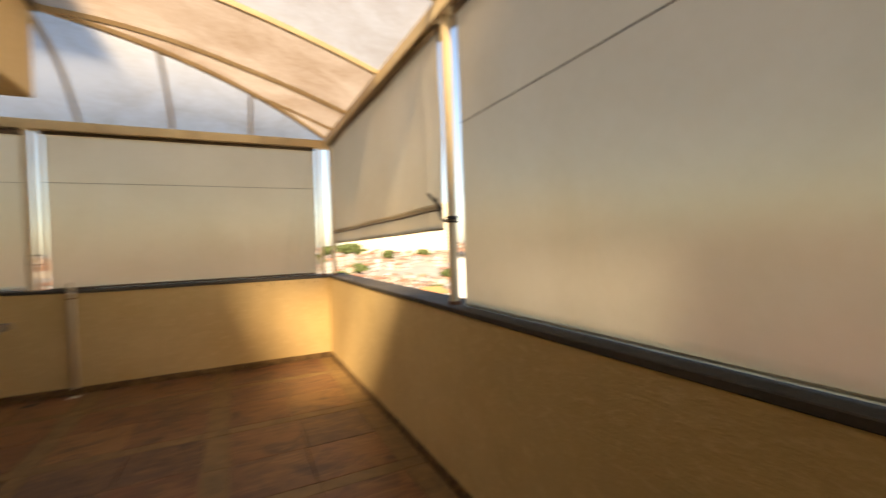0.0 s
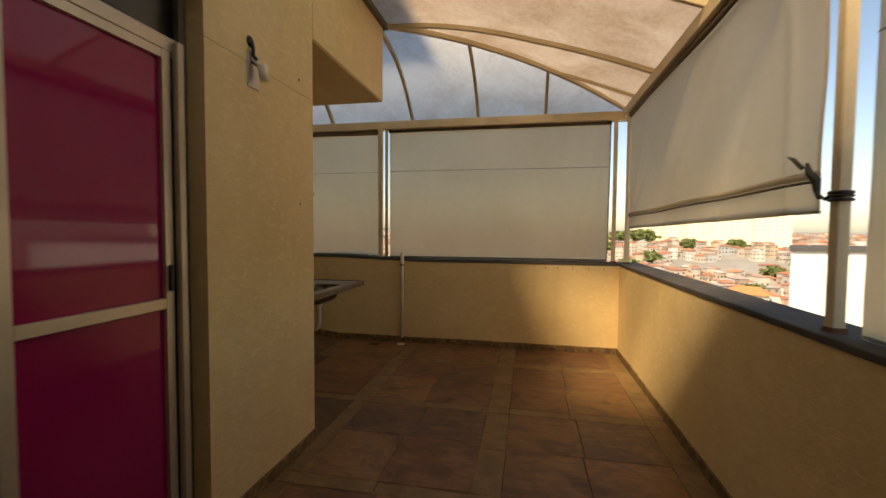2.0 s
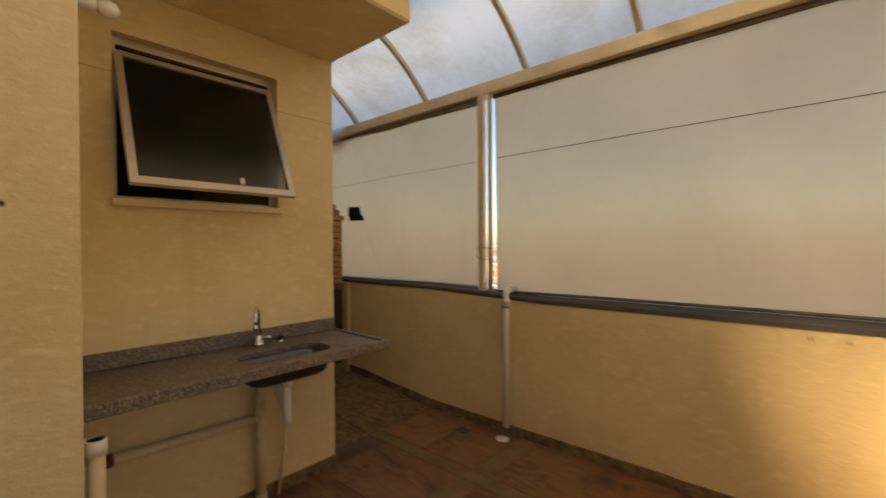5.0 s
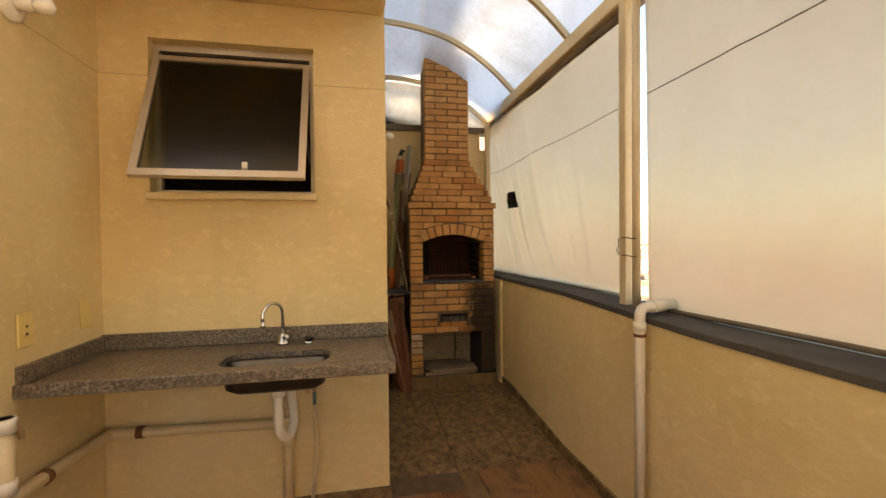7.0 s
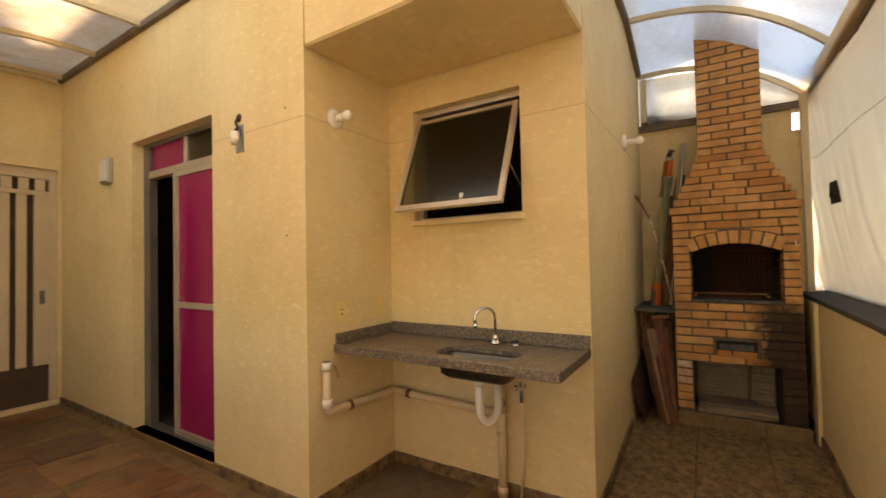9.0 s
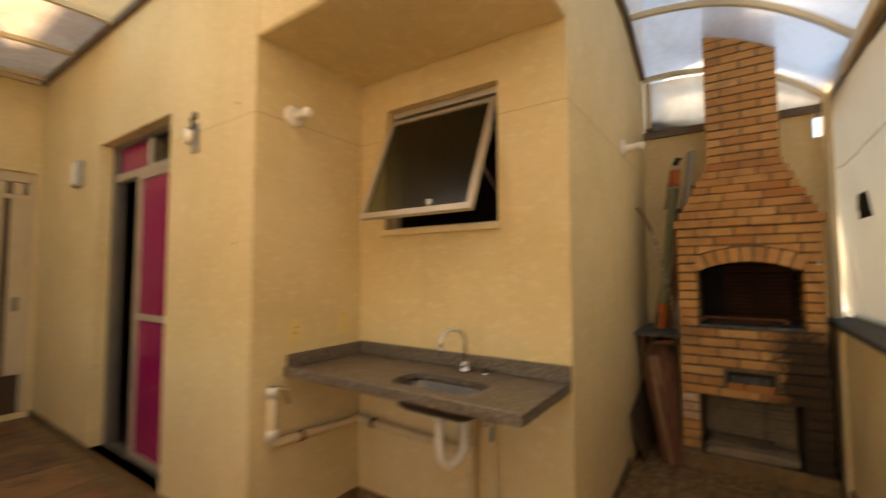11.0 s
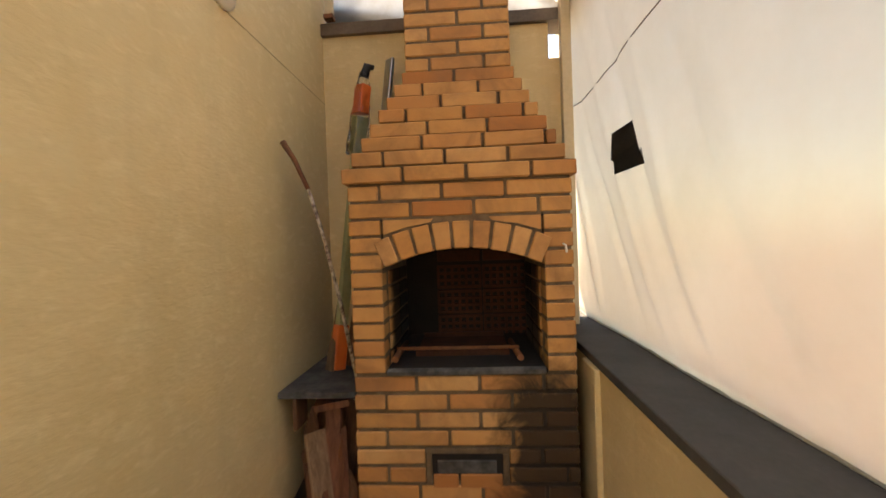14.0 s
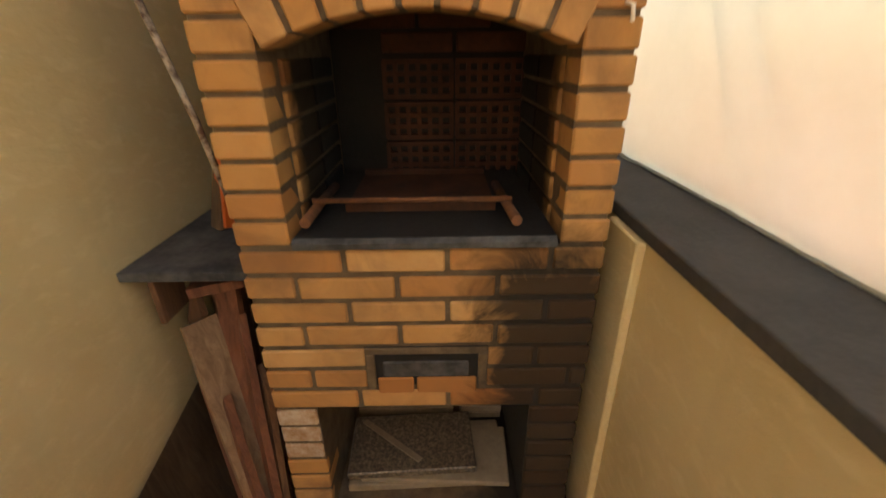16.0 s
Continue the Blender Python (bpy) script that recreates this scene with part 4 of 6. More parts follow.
neck = [(-2.085, 3.85, 0.965), (-2.085, 3.85, 1.07)] + [(-2.085 + 0.06 * (1 - math.cos(k)), 3.85 - 0.036 * (1 - math.cos(k)), 1.07 + 0.062 * math.sin(k)) for k in (radians(20 * i) for i in range(1, 10))] + [(-1.966, 3.779, 1.04)]
part("neck", tube(neck, 0.0085, 12), CHROME, faucet)
part("aerator", tube([(-1.966, 3.779, 1.045), (-1.966, 3.779, 1.02)], 0.012, 12), CHROME, faucet)
part("lever", tube([(-2.085, 3.85, 0.945), (-2.04, 3.87, 0.955), (-2.015, 3.88, 0.965)], [0.013, 0.012, 0.009], 10), CHROME, faucet)
tap = thing("tap_cap", (-2.085, 3.975, 0.912), "small dull chrome tap cap on the counter", "tap")
part("collar", lathe([(0, 0.024), (0.006, 0.024), (0.012, 0.016)], (-2.085, 3.975, 0.9125)), CHROME, tap)
part("knob", lathe([(0.013, 0.017), (0.02, 0.021), (0.03, 0.02), (0.034, 0.008)], (-2.085, 3.975, 0.9125)), BLACK, tap)


# ---- pipes under the sink ----
def ring_on(axis, at, r, w):
    return lathe([(-w / 2, r), (w / 2, r)], at, axis, 16)


drainage = thing("drain_pipe", (-2.10, 3.86, 0.0), "cream painted plastic drain pipe under the sink", "pipe")
R = 0.024
run = bend([(-1.50, YN + 0.045, 0.84), (-1.50, YN + 0.045, 0.55), (-2.108, YN + 0.045, 0.515), (-2.108, YN + 0.06, 0.513), (-2.108, 3.845, 0.495)], 0.035)
part("side_run", tube(run, R, 14), PVC_PAINTED, drainage)
part("standpipe", tube([(-2.108, 3.865, 0.0), (-2.108, 3.865, 0.80)], R + 0.002, 14), PVC_PAINTED, drainage, "cream painted standpipe")
for z in (0.045, 0.40, 0.52, 0.60):
    part("coupling", ring_on("z", (-2.108, 3.865, z), R + 0.007, 0.045), PVC_PAINTED, drainage)
part("coupling", ring_on("z", (-1.50, YN + 0.045, 0.815), R + 0.006, 0.05), PVC, drainage, "white pipe socket")
part("coupling", ring_on("z", (-1.50, YN + 0.045, 0.60), R + 0.006, 0.05), PVC, drainage)
part("clamp", ring_on("y", (-2.108, 3.18, 0.511), R + 0.005, 0.03), RUST, drainage, "dark pipe clamp")
part("clamp", ring_on("x", (-1.68, YN + 0.045, 0.539), R + 0.005, 0.025), RUST, drainage, "dark pipe clamp")
part("strap", tube([(-1.53, YN + 0.004, 0.74), (-1.55, YN + 0.02, 0.82), (-1.60, YN + 0.012, 0.80), (-1.63, YN + 0.004, 0.72)], 0.012, 8), PVC_PAINTED, drainage, "cream pipe strap")
trap = thing("sink_trap", (-1.85, 3.78, 0.40), "white corrugated plastic sink trap", "pipe")
loop = bend([(-1.82, 3.87, 0.775), (-1.82, 3.872, 0.57), (-1.87, 3.90, 0.515), (-1.94, 3.925, 0.56), (-1.99, 3.90, 0.70), (-2.09, 3.868, 0.72)], 0.035)
part("hose", tube(loop, [0.020 + 0.0028 * (k % 2) for k in range(len(loop))], 14), PVC, trap)
part("nut", ring_on("z", (-1.82, 3.87, 0.755), 0.031, 0.035), PVC, trap)
part("nut", ring_on("z", (-2.05, 3.88, 0.712), 0.026, 0.03), PVC, trap)
valve = thing("stop_valve", (-2.12, 4.0, 0.72), "chrome stop valve with a flexible hose by the sink", "valve")
part("body", tube([(XN, 4.0, 0.665), (-2.08, 4.0, 0.665)], 0.011, 10), CHROME, valve)
part("knob", lathe([(-0.03, 0.008), (-0.028, 0.016), (-0.012, 0.018), (-0.01, 0.008)], (-2.095, 3.985, 0.665), "y", 12), CHROME, valve)
part("tee", tube([(-2.095, 4.0, 0.70), (-2.095, 4.0, 0.585)], 0.010, 10), surface("teal_fitting", (0.10, 0.17, 0.17), (0.16, 0.25, 0.24), 9, 60, 0.5), valve, "teal hose fitting")
part("hose", tube(bend([(-2.095, 4.0, 0.585), (-2.10, 4.01, 0.35), (-2.125, 3.975, 0.0)], 0.08), 0.010, 10), PVC_PAINTED, valve)

# ---- parapet drain ----
spout = thing("rain_pipe", (-1.54, 5.53, 0.07), "white plastic rain pipe running down the parapet", "pipe")
part("riser", tube(bend([(-1.535, 5.505, 0.07), (-1.535, 5.505, 1.115), (-1.62, 5.79, 1.115)], 0.045), 0.024, 16), PVC, spout)
part("collar", ring_on("z", (-1.535, 5.505, 0.99), 0.0275, 0.014), RUST, spout, "rust coloured ring")
part("socket", tube([(-1.56, 5.585, 1.116), (-1.585, 5.67, 1.116)], 0.031, 14), PVC, spout)
part("socket", tube([(-1.535, 5.505, 1.01), (-1.535, 5.505, 1.05)], 0.029, 14), PVC, spout)
part("down_tube", tube([(-1.80, 5.68, BEAM + 0.03), (-1.80, 5.68, 1.8), (-1.80, 5.68, CAP)], 0.021, 14), FRAME, spout, "cream painted down tube")
for z in (1.345, 1.44):
    part("wire", tube([(-1.845 + 0.062 * math.cos(k), 5.675 + 0.035 * math.sin(k), z + 0.004 * math.sin(3 * k)) for k in (2 * math.pi * i / 16 for i in range(17))], 0.003, 6), BLACK, spout, "twisted black wire")
part("wire_end", tube([(-1.90, 5.64, 1.44), (-1.88, 5.63, 1.40), (-1.91, 5.635, 1.375), (-1.88, 5.63, 1.35)], 0.0025, 6), BLACK, spout)
floor_drain = thing("floor_drain", (-1.53, 5.44, 0.0), "round white floor drain cover", "drain")
part("cover", lathe([(0.0, 0.05), (0.004, 0.05), (0.008, 0.035), (0.009, 0.004)], (-1.53, 5.44, 0.0)), PORCELAIN, floor_drain)
part("grate", boxes((-1.90, 5.32, 0.0, -1.80, 5.40, 0.005), bevel=0.001), CAPSTONE, floor_drain, "dark square grate")


# ---- lamps, plates, hooks ----
def bare_lamp(at, axis, label):
    """A round porcelain lamp holder with an opal bulb; axis: the way that it points."""
    ob = thing("wall_lamp", at, label, "lamp", "porcelain lamp holders")
    p = Vector(at)
    part("rose", lathe([(0.0, 0.062), (0.012, 0.062), (0.022, 0.05), (0.028, 0.032)], p, axis), PORCELAIN, ob)
    part("socket", lathe([(0.028, 0.024), (0.05, 0.021), (0.075, 0.024), (0.08, 0.018)], p, axis), PORCELAIN, ob)
    part("bulb", lathe([(0.08, 0.016), (0.095, 0.024), (0.115, 0.030), (0.135, 0.026), (0.147, 0.006)], p, axis), PORCELAIN, ob, "opal bulb")
    return ob


bare_lamp((-3.40, YC, 2.325), "y", "white porcelain lamp holder with bulb on the passage wall")
bare_lamp((-1.63, YN, 2.31), "y", "white porcelain lamp holder with bulb on the niche wall")


def broken_lamp(y, z, label):
    ob = thing("wall_lamp", (XH, y, z), label, "lamp")
    part("plate", boxes((XH, y - 0.04, z - 0.17, XH + 0.006, y + 0.05, z + 0.01), bevel=0.002), ALU_BAR, ob, "bare metal back plate")
    part("stub", tube([(XH + 0.003, y - 0.01, z - 0.03), (XH + 0.05, y + 0.02, z - 0.07)], 0.012, 10), ALU_BAR, ob)
    part("holder", tube([(XH + 0.045, y + 0.02, z - 0.05), (XH + 0.055, y + 0.025, z - 0.13)], [0.026, 0.022], 14), PVC, ob, "pale lamp holder")
    part("hole", lathe([(0, 0.03), (0.004, 0.026), (0.012, 0.014)], (XH, y - 0.01, z + 0.06), "x", 12), BLACK, ob, "dark cable hole")
    part("cable", tube([(XH + 0.002, y - 0.01, z + 0.06), (XH + 0.02, y - 0.015, z + 0.03), (XH + 0.015, y - 0.005, z - 0.01), (XH + 0.03, y, z - 0.03)], 0.009, 6), BLACK, ob, "scorched cable")
    return ob


broken_lamp(2.37, 2.32, "broken wall lamp with a bare plate and loose cable")
old = thing("wall_light_box", (XH, 0.36, 2.29), "small weathered grey light box on the house wall", "lamp")
part("box", boxes((XH, 0.28, 2.17, XH + 0.05, 0.44, 2.40), bevel=0.008), ALU_BAR, old)
part("lid", boxes((XH + 0.05, 0.30, 2.19, XH + 0.062, 0.42, 2.38), bevel=0.004), PVC, old, "pale lid")


def plate(x, z, label, pins):
    ob = thing("wall_outlet", (x, YN, z), label, "outlet", "ivory wall plates")
    part("cover", boxes((x - 0.038, YN, z - 0.063, x + 0.038, YN + 0.008, z + 0.063), bevel=0.003), IVORY, ob)
    if pins:
        part("insert", boxes((x - 0.014, YN + 0.008, z - 0.03, x + 0.014, YN + 0.011, z + 0.03), bevel=0.001), IVORY, ob)
        for k in (-0.016, 0.014):
            part("pin_hole", boxes((x - 0.006, YN + 0.011, z + k - 0.004, x + 0.006, YN + 0.0118, z + k + 0.004)), BLACK, ob)
    return ob


plate(-1.66, 1.112, "ivory plastic wall outlet above the counter", True)
plate(-2.02, 1.112, "blank ivory plastic wall plate above the counter", False)
for x in (0.22, 0.36, 0.53, 0.71, 0.88):
    hook = thing("wall_hook", (x, YF, 1.005), "small rusty screw hook under the coping", "hook", "screw hooks")
    part("screw", tube([(x, YF, 1.0), (x, YF - 0.018, 0.998), (x + 0.004, YF - 0.022, 0.985), (x + 0.006, YF - 0.014, 0.978)], 0.003, 6), RUST, hook)
for y, z in ((2.835, 1.586), (2.83, 2.35)):
    plug = thing("wall_plug", (XH, y, z), "small dark screw plug in the plaster", "plug", "wall plugs")
    part("collar", lathe([(0, 0.011), (0.002, 0.009)], (XH, y, z), "x", 10), GROOVE, plug)
    part("hole", lathe([(0.002, 0.006), (0.003, 0.004)], (XH, y, z), "x", 10), BLACK, plug)


# ---- barbecue ----
BX, BY0, BY1 = -3.635, 4.695, 5.492
COURSE, LONG, JOINT = 0.0625, 0.2265, 0.011
LEDGE = 1.048
LOW = 0.066
STORE = LEDGE - 7 * LOW
TOP_A = LEDGE + 9 * COURSE
FLOOR_B = floor_rise(BX)
bbq = thing("brick_barbecue", (-3.95, 5.09, FLOOR_B), "tall orange brick barbecue with arched hearth and tapering chimney", "barbecue")
CHX, CHY0, CHY1 = -3.90, 4.883, 5.322
TAPER0 = LEDGE + COURSE * 12
TAPER_N = 7

# Mortar core, a touch behind the brick faces.
IN = 0.007
ARCH_Y0, ARCH_Y1, SPRING, RISE = 4.817, 5.385, 1.433, 0.064
core = boxes((-4.25, BY0 + IN, STORE, BX - IN, BY1 - IN, LEDGE - 0.002), (-4.25, BY0 + IN, LEDGE - 0.002, BX - IN, ARCH_Y0 - IN, TOP_A), (-4.25, ARCH_Y1 + IN, LEDGE - 0.002, BX - IN, BY1 - IN, TOP_A),
             (-4.25, BY0 + IN, TOP_A, BX - IN, BY1 - IN, TAPER0), (-4.25, BY0 + IN, FLOOR_B + 0.09, BX - IN, 4.805, STORE), (-4.25, 5.36, FLOOR_B + 0.09, BX - IN, BY1 - IN, STORE))
for k in range(TAPER_N):
    s = (k + 1) / TAPER_N
    box_into(core, -4.25, BY0 + (CHY0 - BY0) * s + IN, TAPER0 + COURSE * k, BX + (CHX - BX) * s - IN, BY1 + (CHY1 - BY1) * s - IN, TAPER0 + COURSE * (k + 1))
box_into(core, -4.23, CHY0 + IN, TAPER0 + COURSE * TAPER_N, CHX - IN, CHY1 - IN, 4.10)
# The piece of wall over the arch, cut to its curve.
R_IN = ((ARCH_Y1 - ARCH_Y0) ** 2 / 4 + RISE ** 2) / (2 * RISE)
ARCH_C = ((ARCH_Y0 + ARCH_Y1) / 2, SPRING + RISE - R_IN)


def arch_z(y, r=R_IN):
    return ARCH_C[1] + math.sqrt(max(0.0, r * r - (y - ARCH_C[0]) ** 2))


n = 16
low = [(ARCH_Y0 + (ARCH_Y1 - ARCH_Y0) * k / n) for k in range(n + 1)]
for a, b in zip(low, low[1:]):
    v = [core.verts.new((x, y, z)) for x in (-3.80, BX - IN) for y, z in ((a, arch_z(a) + 0.004), (b, arch_z(b) + 0.004), (b, TOP_A), (a, TOP_A))]
    for f in ((0, 1, 5, 4), (2, 3, 7, 6), (4, 5, 6, 7), (3, 2, 1, 0)):
        core.faces.new([v[i] for i in f])
bmesh.ops.recalc_face_normals(core, faces=core.faces)
part("mortar_core", core, MORTAR, bbq, "brown mortar joints")
part("firebox_back", boxes((-4.262, ARCH_Y0 - 0.06, LEDGE - 0.02, -4.218, ARCH_Y1 + 0.06, TOP_A + 0.02), (-4.217, ARCH_Y0 - 0.005, (TOP_A - 0.022), -3.80, ARCH_Y1 + 0.005, (TOP_A - 0.001))), SOOT_AND_SHADE, bbq, "firebox black with soot and painted shade")
part("store_back", boxes((-4.26, 4.805, FLOOR_B + 0.05, -4.05, 5.36, STORE)), surface("block_wall", (0.13, 0.10, 0.065), (0.27, 0.21, 0.14), 9, 50, 0.9, relief=0.5), bbq, "rough block wall inside the store")

brick_meshes = {}


def brick_mesh(length, depth=0.11, height=COURSE - JOINT):
    key = (round(length, 3), round(depth, 3), round(height, 3))
    if key not in brick_meshes:
        bm = bmesh.new()
        box_into(bm, -depth, -length / 2, -height / 2, 0, length / 2, height / 2, bevel=0.004)
        for v in bm.verts:
            v.co += Vector((noise.noise(v.co * 40) * 0.0015, noise.noise(v.co * 37 + Vector((5, 0, 0))) * 0.0015, noise.noise(v.co * 43) * 0.0012))
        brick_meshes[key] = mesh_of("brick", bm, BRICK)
    return brick_meshes[key]


soot_shade_brick = mesh_of("sooty_shaded_brick", boxes((-0.10, -0.1025, -0.0255, 0, 0.1025, 0.0255), bevel=0.004), SOOT_AND_SHADE)


WHITED = surface("whitened_brick", (0.40, 0.225, 0.105), (0.60, 0.48, 0.36), 14, 70, 0.85, relief=0.3, low=0.4, high=0.62)
white_brick = mesh_of("whitened_brick", boxes((-0.11, -0.0525, -0.0255, 0, 0.0525, 0.0255), bevel=0.004), WHITED)
LAID = []


def lay(x, ya, yb, z, parent=bbq, depth=0.11):
    """One brick with its face at x, between ya and yb, its foot at z."""
    wob = lambda k: rng.uniform(-k, k)
    made = piece("brick", brick_mesh(round((yb - ya) * 200) / 200, depth), (x + wob(0.0022), (ya + yb) / 2, z + (COURSE - JOINT) / 2 + JOINT / 2 + wob(0.001)), parent, (wob(0.006), 0, wob(0.006)))
    LAID.append(made.name)


def course(x, ya, yb, z, shift):
    """A row of stretchers from ya to yb; shift is the first brick's share of a whole one."""
    y = ya
    first = LONG * shift
    while y < yb - 0.012:
        e = min(yb, y + (first if y == ya else LONG))
        if yb - e < 0.035:
            e = yb
        lay(x, y + (0 if y == ya else JOINT / 2), e - (0 if e == yb else JOINT / 2), z)
        y = e


for k in range(7):
    z = LEDGE - LOW * (k + 1)
    if k in (4, 5):
        course(BX, BY0, 4.945, z, 1.0 if k == 4 else 0.5)
        course(BX, 5.245, BY1, z, 0.52 if k == 4 else 0.9)
    else:
        course(BX, BY0, BY1, z, 1.0 if k % 2 == 0 else 0.5)
# Ash drawer: a black block paints the dark of the gap, with a loose brick set in it.
part("drawer_hole", boxes((BX - 0.10, 4.945, LEDGE - LOW * 6 + 0.01, BX - 0.004, 5.245, LEDGE - LOW * 4 - 0.004)), SOOT_AND_SHADE, bbq, "black block painted as the dark of the ash opening")
part("drawer_rim", boxes((BX - 0.003, 4.945, LEDGE - LOW * 4 - 0.022, BX + 0.004, 5.245, LEDGE - LOW * 4 - 0.002), (BX - 0.008, 4.945, LEDGE - LOW * 6, BX + 0.004, 4.968, LEDGE - LOW * 4 - 0.022), (BX - 0.008, 5.222, LEDGE - LOW * 6, BX + 0.004, 5.245, LEDGE - LOW * 4 - 0.022), bevel=0.003), MORTAR, bbq, "mortar rim")
part("drawer_stone", boxes((BX - 0.075, 4.985, LEDGE - LOW * 6 + 0.036, BX + 0.0, 5.20, LEDGE - LOW * 4 - 0.046), bevel=0.005), HEARTH, bbq, "grey stone in the ash opening")
lay(BX + 0.001, 4.972, 5.06, LEDGE - LOW * 6 - 0.022, depth=0.06)
lay(BX + 0.001, 5.07, 5.218, LEDGE - LOW * 6 - 0.022, depth=0.06)
for k in range(6):
    z = STORE - COURSE * (k + 1)
    lay(BX, BY0, 4.805, z)
    if k in (0, 1, 2):
        bpy.data.objects[LAID[-1]].data = white_brick
    lay(BX, 5.362, BY1, z)
for k in range(9):
    z = LEDGE + COURSE * k
    lay(BX, BY0, ARCH_Y0 - 0.006, z)
    lay(BX, ARCH_Y1 + 0.006, BY1, z)
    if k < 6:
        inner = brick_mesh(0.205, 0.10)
        # The deeper bricks are black: soot plus the recess's shade put into the colour.
        sooty = soot_shade_brick
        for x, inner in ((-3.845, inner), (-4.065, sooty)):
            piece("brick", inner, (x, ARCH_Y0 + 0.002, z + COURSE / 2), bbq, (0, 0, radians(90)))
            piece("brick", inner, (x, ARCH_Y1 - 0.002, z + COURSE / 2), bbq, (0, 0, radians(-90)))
for k in (9, 10):
    course(BX, BY0, BY1, LEDGE + COURSE * k, 1.0 if k == 9 else 0.5)
course(BX + 0.018, BY0 - 0.016, BY1 + 0.014, LEDGE + COURSE * 11, 0.97)
for k in range(TAPER_N):
    s = (k + 0.55) / TAPER_N
    course(BX + (CHX - BX) * s + 0.005, BY0 + (CHY0 - BY0) * s, BY1 + (CHY1 - BY1) * s, TAPER0 + COURSE * k, (0.5, 1.0, 0.97, 0.47, 0.95, 0.5, 0.95)[k])
z, k = TAPER0 + COURSE * TAPER_N, 0
while z < 3.36:
    course(CHX, CHY0, CHY1, z, 0.45 if k % 2 == 0 else 0.98)
    z += COURSE
    k += 1
# Side faces of the stack, seen past its corners.
side = brick_mesh(0.19, 0.05)
for k in range(16):
    zz = TAPER0 + COURSE * (TAPER_N + k) + COURSE / 2
    piece("brick", side, (-4.008, CHY1 - 0.001, zz), bbq, (0, 0, radians(90)))
# Voussoirs.
N = 9
half = math.asin((ARCH_Y1 - ARCH_Y0) / 2 / R_IN)
R_OUT = R_IN + 0.098
for k in range(N):
    a0, a1 = -half + 2 * half * k / N + 0.0085, -half + 2 * half * (k + 1) / N - 0.0085
    bm = bmesh.new()
    rows = []
    for x in (BX + 0.001, BX - 0.11):
        rows.append([bm.verts.new((x, ARCH_C[0] + r * math.sin(t), ARCH_C[1] + r * math.cos(t))) for r, t in ((R_IN, a0), (R_IN, a1), (R_OUT, a1), (R_OUT, a0))])
    for q in range(4):
        bm.faces.new((rows[0][q], rows[0][(q + 1) % 4], rows[1][(q + 1) % 4], rows[1][q]))
    bm.faces.new(rows[0])
    bm.faces.new(reversed(rows[1]))
    bmesh.ops.recalc_face_normals(bm, faces=bm.faces)
    bmesh.ops.bevel(bm, geom=list(bm.edges), offset=0.004, segments=1, affect="EDGES")
    part("brick", bm, BRICK, bbq)
# Filling wedges between the arch and the course above it.
for sgn in (-1, 1):
    yo = ARCH_Y0 + 0.004 if sgn < 0 else ARCH_Y1 - 0.004
    pts = [(yo, arch_z(yo, R_OUT) + 0.012), (yo, (TOP_A - 0.005)), (ARCH_C[0] + sgn * 0.10, (TOP_A - 0.005)), (ARCH_C[0] + sgn * 0.11, arch_z(ARCH_C[0] + sgn * 0.11, R_OUT) + 0.006), (ARCH_C[0] + sgn * 0.2, arch_z(ARCH_C[0] + sgn * 0.2, R_OUT) + 0.010)]
    bm = bmesh.new()
    front, rear = ([bm.verts.new((x, y, z)) for y, z in pts] for x in (BX, BX - 0.03))
    bm.faces.new(front)
    for q in range(5):
        bm.faces.new((front[q], front[(q + 1) % 5], rear[(q + 1) % 5], rear[q]))
    bmesh.ops.recalc_face_normals(bm, faces=bm.faces)
    part("brick", bm, BRICK, bbq)
hearth_slab = part("hearth_slab", boxes((-4.22, ARCH_Y0 + 0.003, LEDGE, BX - 0.004, ARCH_Y1 - 0.003, LEDGE + 0.022)), SOOT_AND_SHADE, bbq, "soot black stone hearth slab")
lip = bmesh.new()
cuts = [ARCH_Y0 + 0.003 + (ARCH_Y1 - ARCH_Y0 - 0.006) * k / 36 for k in range(37)]
lip_rows = []
for y in cuts:
    chip = 0.004 * noise.noise(Vector((y * 31, 2.0, 0))) + 0.003 * noise.noise(Vector((y * 90, 5.0, 0)))
    lip_rows.append([lip.verts.new(p) for p in ((BX - 0.003, y, LEDGE + 0.001), (BX + 0.011 + chip, y, LEDGE + 0.001), (BX + 0.012 + chip, y, LEDGE + 0.014 + chip), (BX + 0.002 + chip * 1.5, y, LEDGE + 0.0225), (BX - 0.003, y, LEDGE + 0.0225))])
for p, q in zip(lip_rows, lip_rows[1:]):
    for k in range(5):
        lip.faces.new((p[k], p[(k + 1) % 5], q[(k + 1) % 5], q[k]))
lip.faces.new(lip_rows[0])
lip.faces.new(list(reversed(lip_rows[-1])))
bmesh.ops.recalc_face_normals(lip, faces=lip.faces)
part("lip", lip, HEARTH, hearth_slab, "chipped pale grey front lip")
# Perforated fire bricks at the back of the hearth.
lattice = bmesh.new()
for k in range(7):
    y = -0.102 + 0.204 * k / 6
    box_into(lattice, -0.02, y - 0.0065, -0.050, 0.0, y + 0.0065, 0.050)
for k in range(4):
    z = -0.050 + 0.100 * k / 3
    box_into(lattice, -0.02, -0.106, z - 0.007, 0.001, 0.106, z + 0.007)
FIREBRICK = surface("scorched_brick", (0.020, 0.008, 0.004), (0.10, 0.034, 0.014), 9, 60, 0.9, relief=0.3)
lattice_mesh = mesh_of("fire_brick", lattice, FIREBRICK)
